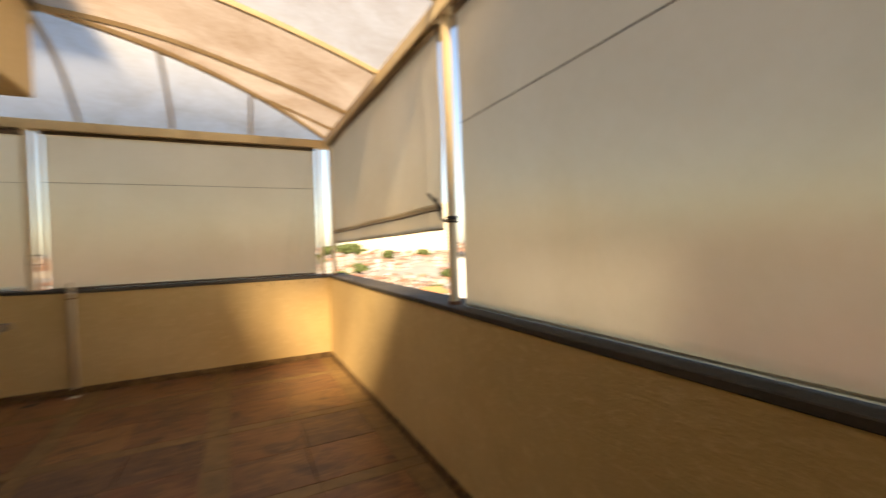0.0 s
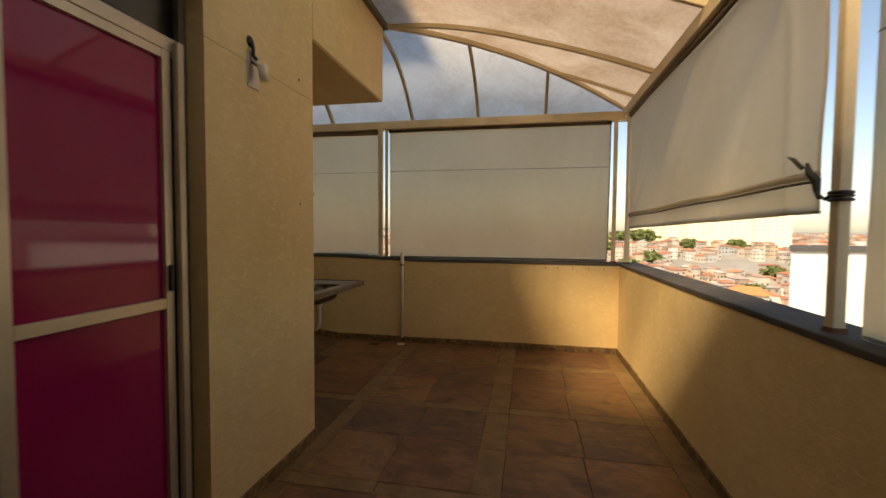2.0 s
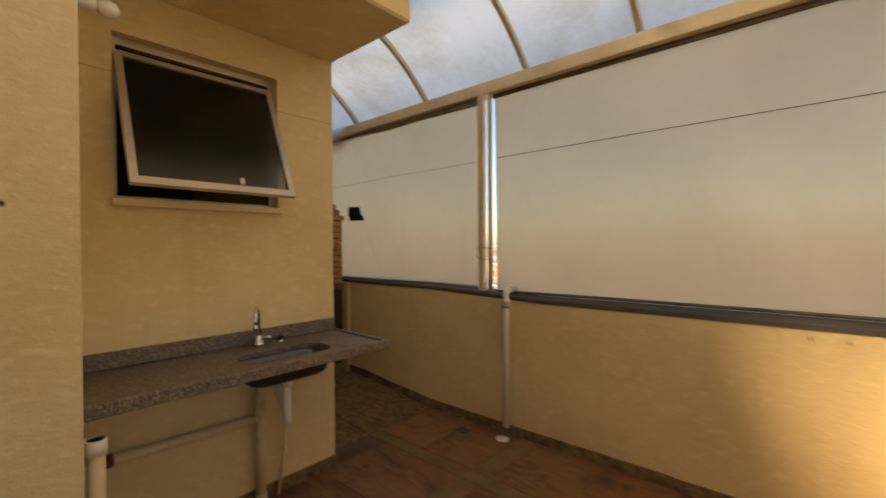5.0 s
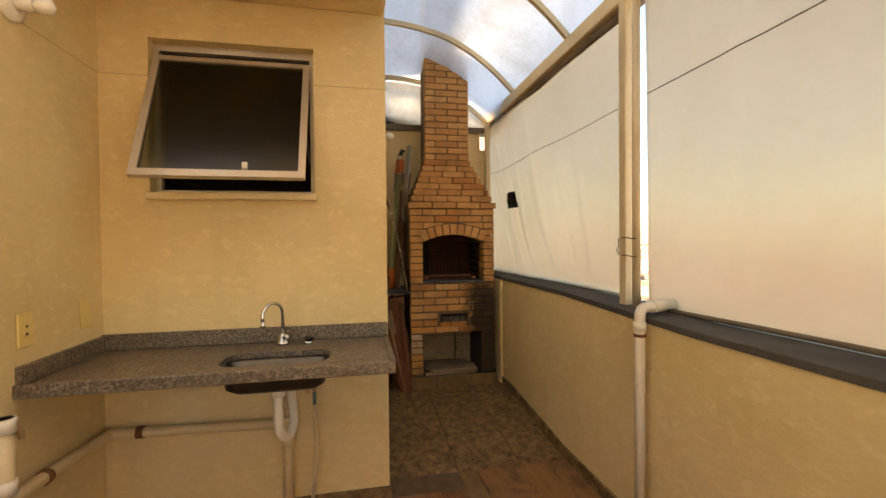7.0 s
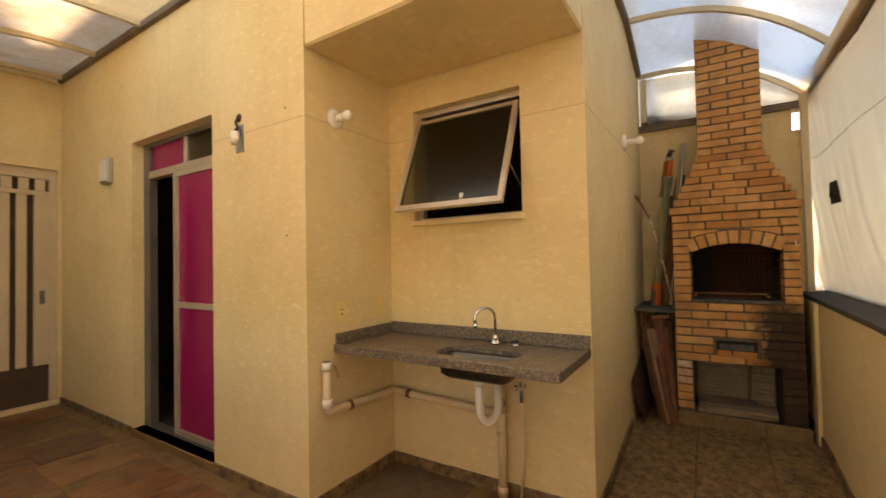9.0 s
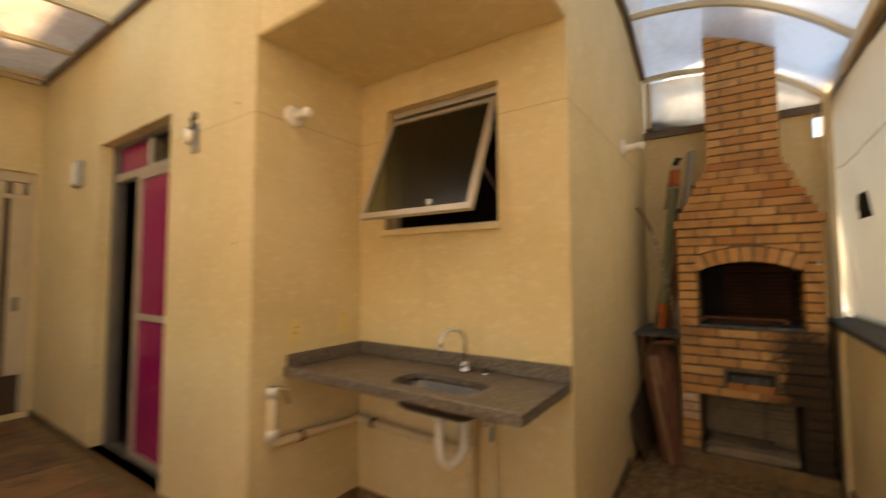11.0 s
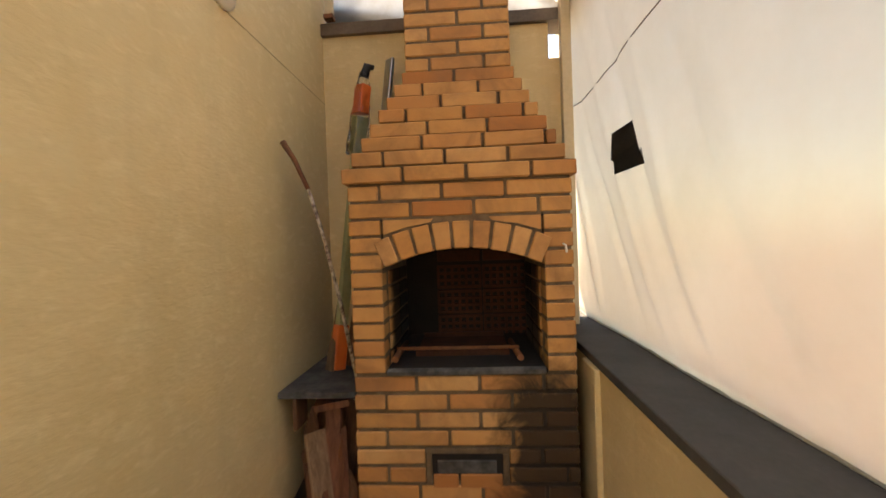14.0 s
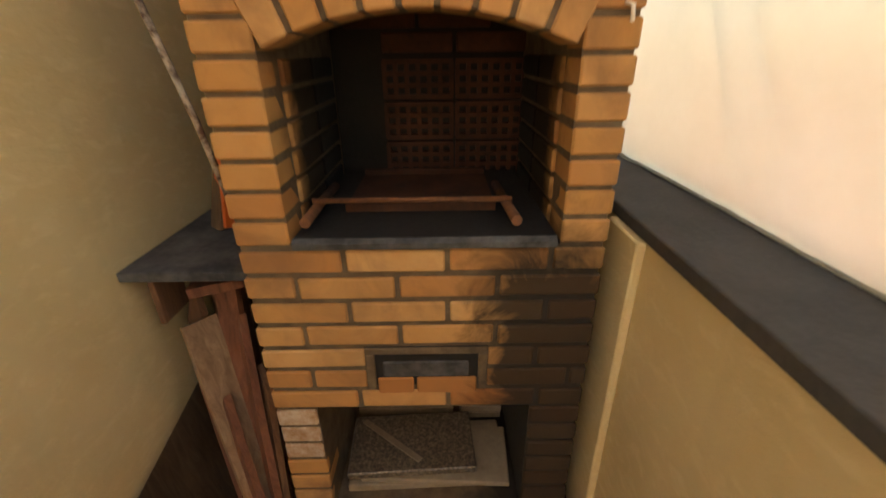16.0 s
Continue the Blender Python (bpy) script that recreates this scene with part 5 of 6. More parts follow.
plain_fire = mesh_of("fire_brick", boxes((-0.02, -0.105, -0.027, 0.0, 0.105, 0.027), bevel=0.004), FIREBRICK)
for q in range(2):
    for r in range(3):
        piece("fire_brick", lattice_mesh, (-4.195, 5.07 + 0.222 * q, LEDGE + 0.060 + 0.122 * r), bbq)
    for r in range(2):
        piece("fire_brick", plain_fire, (-4.197, 5.07 + 0.222 * q - 0.11 * r, LEDGE + 0.405 + 0.066 * r), bbq)
# Skirting stones at its foot.
for a, b in ((BY0 - 0.03, 4.93), (4.936, 5.25), (5.256, BY1 + 0.02)):
    part("plinth_stone", boxes((BX - 0.02, a, FLOOR_B - 0.01, BX + 0.016, b, FLOOR_B + 0.095), bevel=0.004), STRIP, bbq, "yellow granite plinth stone")
part("plinth_core", boxes((-4.25, BY0, FLOOR_B - 0.08, BX - 0.021, BY1, FLOOR_B + 0.088)), MORTAR, bbq)
part("hook", tube([(BX + 0.002, 5.455, 1.50), (BX + 0.02, 5.46, 1.495), (BX + 0.022, 5.462, 1.47)], 0.004, 6), PORCELAIN, bbq, "white hook")

rack = thing("grill_rack", (-3.75, 5.09, LEDGE + 0.022), "rusty iron spit bar with round handles on the hearth", "grill")
part("bar", tube([(-3.775, 4.83, LEDGE + 0.060), (-3.775, 5.305, LEDGE + 0.060)], 0.007, 8), RUST, rack)
for y in (4.836, 5.29):
    part("handle", tube([(-3.98, y, LEDGE + 0.036), (-3.80, y + 0.003, LEDGE + 0.045), (-3.655, y + 0.008, LEDGE + 0.05)], 0.012, 10), RUST, rack, "rusty tube handle")
tray = part("tray", boxes((-4.12, 4.90, LEDGE + 0.022, -3.80, 5.27, LEDGE + 0.034)), FIREBRICK, rack, "scorched tray")
for x in (-4.12, -3.815):
    part("rim", boxes((x, 4.90, LEDGE + 0.034, x + 0.015, 5.27, LEDGE + 0.05)), FIREBRICK, tray)

# ---- tiles left in the store ----
def loose_slab(x0, y0_, z, w, d, t, turn, material, label, group):
    ob = thing("stone_slab", (x0, y0_, z), label, "slab", group)
    bm = boxes((-d / 2, -w / 2, 0, d / 2, w / 2, t), bevel=0.004)
    bmesh.ops.transform(bm, matrix=Matrix.Translation((x0, y0_, z)) @ Matrix.Rotation(radians(turn), 4, "Z"), verts=bm.verts)
    part("slab", bm, material, ob)
    return ob


PALE = surface("dusty_tile", (0.20, 0.155, 0.10), (0.36, 0.29, 0.20), 8, 50, 0.85, relief=0.3)
sb = FLOOR_B + 0.09
bar = loose_slab(-3.82, 5.08, sb + 0.0, 0.50, 0.24, 0.03, 2, PALE, "dusty pale stone slab lying in the barbecue store", "slabs in the store")
loose_slab(-3.80, 5.11, sb + 0.031, 0.46, 0.22, 0.018, -3, PALE, "dusty pale stone slab lying in the barbecue store", "slabs in the store")
loose_slab(-3.82, 5.03, sb + 0.05, 0.40, 0.23, 0.026, 3, granite_material("dusty_granite", (0.05, 0.038, 0.026), (0.15, 0.115, 0.078), (0.30, 0.24, 0.165)), "grey slab with a pale streak lying in the barbecue store", "slabs in the store")
streak = thing("wood_strip", (-3.82, 4.98, sb + 0.077), "thin pale wooden strip across the stored slabs", "strip")
part("strip", beam_between((-3.90, 4.86, sb + 0.079), (-3.74, 5.06, sb + 0.079), 0.02, 0.004), PALE, streak)
for ya, yb, zt in ((4.815, 5.175, 0.575), (5.19, 5.352, 0.565)):
    heap = thing("tile_stack", (-4.03, (ya + yb) / 2, sb), "stack of pale floor tiles at the back of the barbecue store", "tiles", "tile stacks")
    z = sb
    while z < zt - 0.02:
        jx, jy = rng.uniform(-0.008, 0.008), rng.uniform(-0.006, 0.006)
        part("tile", boxes((-4.045, ya + 0.006 + jy, z, -3.985 + jx, yb - 0.006 + jy, z + 0.029), bevel=0.003), PALE, heap)
        z += 0.031

# ---- side shelf with timber ----
shelf = thing("slate_shelf", (-4.0, 4.54, 0.955), "dusty grey slate shelf beside the barbecue", "shelf")
part("slab", boxes((XB, YC, 0.952, -3.665, BY0 - 0.004, 0.977), bevel=0.003), HEARTH, shelf)
part("bracket", boxes((-3.80, YC + 0.045, 0.82, -3.69, YC + 0.06, 0.952), bevel=0.002), WOOD, shelf, "brown wooden bracket")


fb = FLOOR_B
REDWOOD = wood_material("reddish_plank", (0.10, 0.035, 0.018), (0.26, 0.105, 0.055))


def leaning_board(foot_at, head_at, width, thick, yaw, slope, material, label):
    """A board with a skew-cut head, its broad face turned by yaw from the passage."""
    a, b = Vector(foot_at), Vector(head_at)
    up = (b - a).normalized()
    face = Vector((math.cos(radians(yaw)), math.sin(radians(yaw)), 0))
    face = (face - up * face.dot(up)).normalized()
    side = up.cross(face)
    ob = thing("wooden_plank", a, label, "plank", "timber under the shelf")
    bm = bmesh.new()
    rows = []
    for s in (0.0, 0.35, 0.7, 1.0):
        bow = face * 0.006 * math.sin(s * math.pi)
        c = a.lerp(b, s) + bow
        rows.append([bm.verts.new(c + side * k * width / 2 + face * n * thick / 2 + up * (slope * k if s == 1.0 else 0)) for k, n in ((-1, -1), (1, -1), (1, 1), (-1, 1))])
    for p, q in zip(rows, rows[1:]):
        for k in range(4):
            bm.faces.new((p[k], p[(k + 1) % 4], q[(k + 1) % 4], q[k]))
    bm.faces.new(rows[0])
    bm.faces.new(list(reversed(rows[-1])))
    bmesh.ops.recalc_face_normals(bm, faces=bm.faces)
    part("board", bm, material, ob)
    return ob


BARE = wood_material("pale_split_wood", (0.20, 0.115, 0.06), (0.40, 0.26, 0.15))
for f, h, w, t, yaw, slope, m, label in (
        ((-3.62, 4.62, fb), (-3.80, 4.455, 0.82), 0.075, 0.02, -25, 0.05, WOOD, "dark brown timber offcut leaning under the shelf"),
        ((-3.585, 4.65, fb), (-3.735, 4.50, 0.80), 0.014, 0.09, -30, 0.0, BARE, "thin board with a pale split edge under the shelf"),
        ((-3.625, 4.605, fb), (-3.80, 4.56, 0.89), 0.062, 0.022, -8, -0.01, REDWOOD, "broad reddish board standing under the shelf"),
        ((-3.57, 4.675, fb), (-3.73, 4.612, 0.77), 0.04, 0.02, -45, 0.05, REDWOOD, "reddish timber offcut with a slanted end"),
        ((-3.64, 4.59, fb), (-3.80, 4.44, 0.72), 0.05, 0.02, -15, 0.03, WOOD, "dark brown timber offcut leaning under the shelf"),
        ((-3.56, 4.61, fb), (-3.70, 4.49, 0.66), 0.036, 0.016, -35, -0.03, REDWOOD, "thin reddish strip leaning on the stack"),
        ((-3.545, 4.665, fb), (-3.675, 4.55, 0.58), 0.036, 0.02, -35, 0.02, REDWOOD, "reddish timber offcut with white marks"),
        ((-3.72, 4.60, fb), (-3.92, 4.50, 0.90), 0.12, 0.02, -10, 0.02, WOOD, "wide dark board at the back of the stack"),
        ((-3.75, 4.65, fb), (-3.90, 4.61, 0.86), 0.09, 0.02, -12, -0.03, WOOD, "wide dark board at the back of the stack"),
        ((-3.605, 4.672, fb), (-3.71, 4.65, 0.63), 0.045, 0.018, -40, -0.03, WOOD, "short dark timber offcut beside the barbecue")):
    leaning_board(f, h, w, t, yaw, slope, m, label)
cross = thing("wooden_plank", (-3.84, 4.55, 0.90), "reddish timber offcut laid on the stack", "plank", "timber under the shelf")
part("board", beam_between((-3.73, 4.51, 0.900), (-3.76, 4.635, 0.915), 0.07, 0.026), REDWOOD, cross)
board = thing("plywood_board", (-3.7, 4.43, fb), "brown plywood board leaning on the passage wall", "board")
bm = bmesh.new()
pts = ((-3.50, 4.47, 0.055), (-4.05, 4.47, 0.09), (-4.05, 4.402, 0.60), (-3.36, 4.402, 0.44))
face = bm.faces.new([bm.verts.new(p) for p in pts])
bmesh.ops.solidify(bm, geom=[face], thickness=0.014)
part("board", bm, PLY, board)

# ---- tools on the shelf ----
rod = thing("iron_rod", (-3.72, 4.67, 0.977), "bent rusty iron rod leaning on the passage wall", "rod")
part("shaft", tube([(-3.735, 4.680, 0.98), (-3.73, 4.625, 1.30), (-3.72, 4.565, 1.58), (-3.715, 4.520, 1.74)], 0.0075, 8), surface("flaking_paint", (0.09, 0.05, 0.03), (0.55, 0.47, 0.36), 35, 120, 0.7, relief=0.4, low=0.42, high=0.56), rod, "flaking pale paint")
part("tip", tube([(-3.715, 4.52, 1.74), (-3.725, 4.465, 1.86), (-3.73, 4.42, 1.93)], [0.0085, 0.0095, 0.012], 8), RUST, rod, "dark bare end")


def level_bar(a, b, w, t):
    a, b = Vector(a), Vector(b)
    m = (b - a).to_track_quat("Z", "Y").to_matrix().to_4x4()
    bm = boxes((-w / 2, -t / 2, 0, w / 2, t / 2, (b - a).length), bevel=0.004)
    bmesh.ops.transform(bm, matrix=Matrix.Translation(a) @ m, verts=bm.verts)
    return bm


F0, F1 = Vector((-3.95, 4.53, 0.978)), Vector((-4.10, 4.665, 2.36))
on = lambda s: F0.lerp(F1, s)
tool = thing("long_tool", tuple(F0), "long green and orange tool wrapped in clear film", "tool")
part("shaft", level_bar(on(0.14), on(0.82), 0.030, 0.05), GREEN, tool, "faded green shaft")
part("foot_grip", level_bar(on(0.0), on(0.14), 0.045, 0.058), ORANGE, tool, "orange end block")
part("head", level_bar(on(0.83), on(0.93), 0.07, 0.05), ORANGE, tool, "orange head")
part("cap", tube([on(0.96), on(1.0) + Vector((0.0, 0.012, 0)), on(1.0) + Vector((0.0, 0.04, -0.01))], [0.022, 0.02, 0.012], 10), BLACK, tool, "black cap")
part("film", grid_sheet(lambda u, v: on(0.70 + 0.28 * v) + Vector((math.cos(2 * math.pi * u), math.sin(2 * math.pi * u), 0)) * (0.05 - 0.03 * v * v + 0.012 * noise.noise(Vector((u * 5, v * 6, 2)))), 18, 12), FILM, tool, "clear plastic film")
straight = thing("straightedge", (-3.98, 4.66, 0.978), "worn aluminium straightedge leaning behind the barbecue", "tool")
part("bar", level_bar((-4.05, 4.62, 0.978), (-4.22, 4.765, 2.44), 0.055, 0.02), ALU_BAR, straight)
lath = thing("wooden_plank", (-3.92, 4.52, 0.978), "grey brown lath standing on the shelf", "plank")
part("board", level_bar((-3.93, 4.50, 0.978), (-4.13, 4.66, 1.95), 0.05, 0.02), PLY, lath)
stack = thing("wooden_plank", (-4.0, 4.6, 0.978), "dark brown board standing behind the tools", "plank")
part("board", level_bar((-4.0, 4.58, 0.978), (-4.24, 4.74, 2.15), 0.09, 0.02), WOOD, stack)


# ---- the town beyond the parapet ----
def terrain(x, y):
    d = math.hypot(x, y)
    s = min(1, max(0, (d - 90) / 420))
    z = -40 + 27 * s * s * (3 - 2 * s)
    t = min(1, max(0, (d - 520) / 2600))
    return z + 13 * t + (4 * s + 16 * t) * noise.noise(Vector((x / 520, y / 520, 3.1))) - (0 if d > 25 else 0)


rings = [0, 30, 60, 90, 120, 160, 200, 250, 300, 360, 430, 520, 650, 800, 1000, 1300, 1700, 2200, 2900, 3700, 4700]
bm = bmesh.new()
nseg = 72
grid = [[bm.verts.new((r * math.sin(2 * math.pi * k / nseg), r * math.cos(2 * math.pi * k / nseg), terrain(r * math.sin(2 * math.pi * k / nseg), r * math.cos(2 * math.pi * k / nseg)))) for k in range(nseg)] for r in rings[1:]]
hub = bm.verts.new((0, 0, -40))
for k in range(nseg):
    bm.faces.new((hub, grid[0][(k + 1) % nseg], grid[0][k]))
for p, q in zip(grid, grid[1:]):
    for k in range(nseg):
        bm.faces.new((p[k], p[(k + 1) % nseg], q[(k + 1) % nseg], q[k])).smooth = True
bmesh.ops.recalc_face_normals(bm, faces=bm.faces)
fixed("ground", bm, surface("hazy_town_ground", (0.19, 0.18, 0.155), (0.36, 0.335, 0.30), 0.03, 0.25, 0.9, relief=0), "pale hazy ground between the houses", "ground")

WALLS = island_material("house_paint", [(0.0, (0.60, 0.56, 0.49)), (0.3, (0.48, 0.37, 0.26)), (0.55, (0.68, 0.66, 0.62)), (0.75, (0.34, 0.24, 0.17)), (0.9, (0.40, 0.44, 0.44)), (1.0, (0.50, 0.31, 0.20))])
ROOFS = island_material("roof_tile", [(0.0, (0.38, 0.135, 0.058)), (0.35, (0.29, 0.105, 0.052)), (0.6, (0.42, 0.18, 0.085)), (0.78, (0.30, 0.27, 0.245)), (0.92, (0.52, 0.49, 0.46)), (1.0, (0.22, 0.125, 0.09))])
OPENING = surface("dark_opening", (0.03, 0.03, 0.032), (0.08, 0.078, 0.075), 2, 9, 0.4, relief=0)


def house_parts(x, y, w, d, h, turn, z, rise):
    c, s = math.cos(turn), math.sin(turn)
    at = lambda u, v, k: (x + u * c - v * s, y + u * s + v * c, z + k)
    a, b = w / 2, d / 2
    walls = [at(u, v, k) for k in (-3, h) for u, v in ((-a, -b), (a, -b), (a, b), (-a, b))]
    e = 0.4
    roof = [at(u, v, h + 0.05) for u, v in ((-a - e, -b - e), (a + e, -b - e), (a + e, b + e), (-a - e, b + e))] + [at(-a * 0.55, 0, h + rise), at(a * 0.55, 0, h + rise)]
    return walls, roof


rt = random.Random(21)
wv, wf, rv, rf, ov, of = [], [], [], [], [], []
count = 0
while count < 9500:
    d = 85 * (1500 / 85) ** (rt.random() ** 0.8)
    az = radians(rt.uniform(-60, 105))
    x, y = d * math.sin(az), d * math.cos(az)
    if noise.noise(Vector((x / 90, y / 90, 8))) > 0.42:
        continue
    if 22 < x < 90 and 40 < y < 140 and d < 150:
        continue
    big = 1.0 + 0.7 * (d > 600)
    w, dep, h = rt.uniform(4, 8.5) * big, rt.uniform(4, 6.5) * big, rt.choice((3, 3.5, 5, 5.5, 6, 8)) * (0.8 + 0.4 * rt.random())
    turn = rt.choice((0.3, 0.3 + math.pi / 2)) + rt.uniform(-0.2, 0.2)
    z = terrain(x, y)
    walls, roof = house_parts(x, y, w, dep, h, turn, z, rt.uniform(0.2, 1.6))
    o = len(wv)
    wv += walls
    wf += [tuple(o + i for i in f) for f in ((0, 1, 5, 4), (1, 2, 6, 5), (2, 3, 7, 6), (3, 0, 4, 7), (4, 5, 6, 7))]
    o = len(rv)
    rv += roof
    rf += [tuple(o + i for i in f) for f in ((0, 1, 5, 4), (2, 3, 4, 5), (1, 2, 5), (3, 0, 4), (3, 2, 1, 0))]
    if d < 420:
        c, s_ = math.cos(turn), math.sin(turn)
        for a, b, along in ((-1, 0, dep), (1, 0, dep), (0, -1, w), (0, 1, w)):
            for row in range(max(1, int(h // 3))):
                for k in (-0.27, 0.25):
                    u0, v0 = a * (w / 2 + 0.04), b * (dep / 2 + 0.04)
                    o = len(ov)
                    for e, g in ((-0.55, -0.5), (0.55, -0.5), (0.55, 0.6), (-0.55, 0.6)):
                        p, q = (u0, k * along + e) if a else (k * along + e, v0)
                        ov.append((x + p * c - q * s_, y + p * s_ + q * c, z + row * 3 + 1.7 + g))
                    of.append((o, o + 1, o + 2, o + 3))
    count += 1
town = thing("far_houses", (200, 300, -30), "dense hillside of small pale houses with red tile roofs", "houses")
town["kind"] = "stuff"
for name, v, f, m in (("walls", wv, wf, WALLS), ("roofs", rv, rf, ROOFS), ("openings", ov, of, OPENING)):
    me = bpy.data.meshes.new(name)
    me.from_pydata(v, [], f)
    me.materials.append(m)
    ob = new(name, me)
    ob.parent = town
    ob.matrix_parent_inverse = Matrix.Translation(town.location).inverted()
    tagged(ob, kind="stuff")

TOWER = surface("tower_paint", (0.68, 0.59, 0.42), (0.78, 0.70, 0.53), 0.05, 0.6, 0.8, relief=0)
# Tower windows, paled in colour so that they barely show at that distance.
FAR_PANE = surface("paled_tower_window", (0.36, 0.31, 0.22), (0.48, 0.42, 0.31), 0.3, 2, 0.5, relief=0)
PALE_WALL = surface("white_render", (0.74, 0.72, 0.66), (0.82, 0.80, 0.74), 0.1, 1.5, 0.8, relief=0)
ORANGE_TILE = surface("orange_roof_tile", (0.45, 0.17, 0.06), (0.58, 0.25, 0.10), 0.8, 5, 0.8, relief=0)


def block(name, cx, cy, w, d, z0, z1, turn, paint, label, floors, bays, group="", lift=True):
    """An apartment block with window openings on its two near sides."""
    ob = thing(name, (cx, cy, z0), label, "building", group)
    m = Matrix.Translation((cx, cy, 0)) @ Matrix.Rotation(radians(turn), 4, "Z")
    wall = boxes((-w / 2, -d / 2, z0 - 8, w / 2, d / 2, z1))
    bmesh.ops.transform(wall, matrix=m, verts=wall.verts)
    part("wall", wall, paint, ob)
    top_bm = boxes((-w / 2 - 0.3, -d / 2 - 0.3, z1, w / 2 + 0.3, d / 2 + 0.3, z1 + 0.6), (-w / 6, -d / 4, z1 + 0.6, w / 6, d / 4, z1 + (4.0 if lift else 1.0)))
    bmesh.ops.transform(top_bm, matrix=m, verts=top_bm.verts)
    part("roof", top_bm, paint, ob)
    step = (z1 - z0) / floors
    pane = mesh_of("window", boxes((-0.65, -0.12, -0.6, 0.65, 0.12, 0.6)), FAR_PANE if lift else OPENING)
    for k in range(floors):
        z = z0 + step * (k + 0.55)
        for q in range(bays):
            u = -w / 2 + w * (q + 0.5) / bays
            o = piece("window", pane, (0, 0, 0), ob)
            o.matrix_basis = m @ Matrix.Translation((u, -d / 2, z))
        for q in range(max(2, bays // 2)):
            u = -d / 2 + d * (q + 0.5) / max(2, bays // 2)
            o = piece("window", pane, (0, 0, 0), ob)
            o.matrix_basis = m @ Matrix.Translation((-w / 2, u, z)) @ Matrix.Rotation(radians(90), 4, "Z")
    return ob


for az, dist, w in ((14.6, 520, 30), (17.6, 500, 22), (20.0, 490, 26), (23.2, 480, 34), (26.6, 470, 26), (36.0, 520, 28), (44, 560, 30)):
    x, y = dist * math.sin(radians(az)), dist * math.cos(radians(az))
    zt = terrain(x, y)
    block("tower_block", x, y, w, 16, zt, 1.5 + dist * 0.085, -az + 4, TOWER, "distant cream apartment tower", 15, 6, "cream towers")
# The pale block close by, with an orange tiled roof on part of it.
ax, ay = 130 * math.sin(radians(23.6)), 130 * math.cos(radians(23.6))
flats = block("apartment_block", ax, ay, 17, 13, -42, -15.5, -26, TOWER, "cream apartment block with white bands and an orange tiled roof", 8, 5, lift=False)
mt = Matrix.Translation((ax, ay, 0)) @ Matrix.Rotation(radians(-26), 4, "Z")
bm = bmesh.new()
v = [bm.verts.new(mt @ Vector(p)) for p in ((-2.5, -6.9, -13.2), (7.2, -6.9, -13.2), (7.2, 2.0, -13.2), (-2.5, 2.0, -13.2), (0.2, -2.5, -11.6), (4.5, -2.5, -11.6))]
for f in ((0, 1, 5, 4), (1, 2, 5), (2, 3, 4, 5), (3, 0, 4), (3, 2, 1, 0)):
    bm.faces.new([v[i] for i in f])
part("tiled_roof", bm, ORANGE_TILE, flats, "orange tiled roof")
bm = boxes((-1.8, -6.2, -14.9, 6.6, 1.4, -13.2))
bmesh.ops.transform(bm, matrix=mt, verts=bm.verts)
part("attic", bm, TOWER, flats)
for u in (1.0, 5.2):
    bm = boxes((u - 0.7, -7.0, -42, u + 0.7, -6.6, -14.0))
    bmesh.ops.transform(bm, matrix=mt, verts=bm.verts)
    part("white_band", bm, PALE_WALL, flats, "white vertical band")
near_block = thing("neighbour_building", (55, 66, -40), "blank white rendered wall of a neighbouring building", "building")
for name, z0_, z1_, grow, paint in (("wall", -45, -0.9, 0.0, PALE_WALL), ("coping", -0.9, -0.5, 0.3, CAPSTONE)):
    bm = bmesh.new()
    foot_pts = ((32.6 - grow, 61 - grow), (85 + grow, 61 - grow), (85 + grow, 78 + grow), (41.9 - grow, 78 + grow))
    lo_, hi_ = ([bm.verts.new((x, y, z)) for x, y in foot_pts] for z in (z0_, z1_))
    for q in range(4):
        bm.faces.new((lo_[q], lo_[(q + 1) % 4], hi_[(q + 1) % 4], hi_[q]))
    bm.faces.new(hi_)
    bm.faces.new(list(reversed(lo_)))
    part(name, bm, paint, near_block)

LEAF = surface("foliage", (0.06, 0.09, 0.022), (0.18, 0.21, 0.065), 0.4, 3.0, 0.8, relief=0)
BARK = surface("bark", (0.06, 0.045, 0.03), (0.12, 0.09, 0.06), 1, 6, 0.9, relief=0)


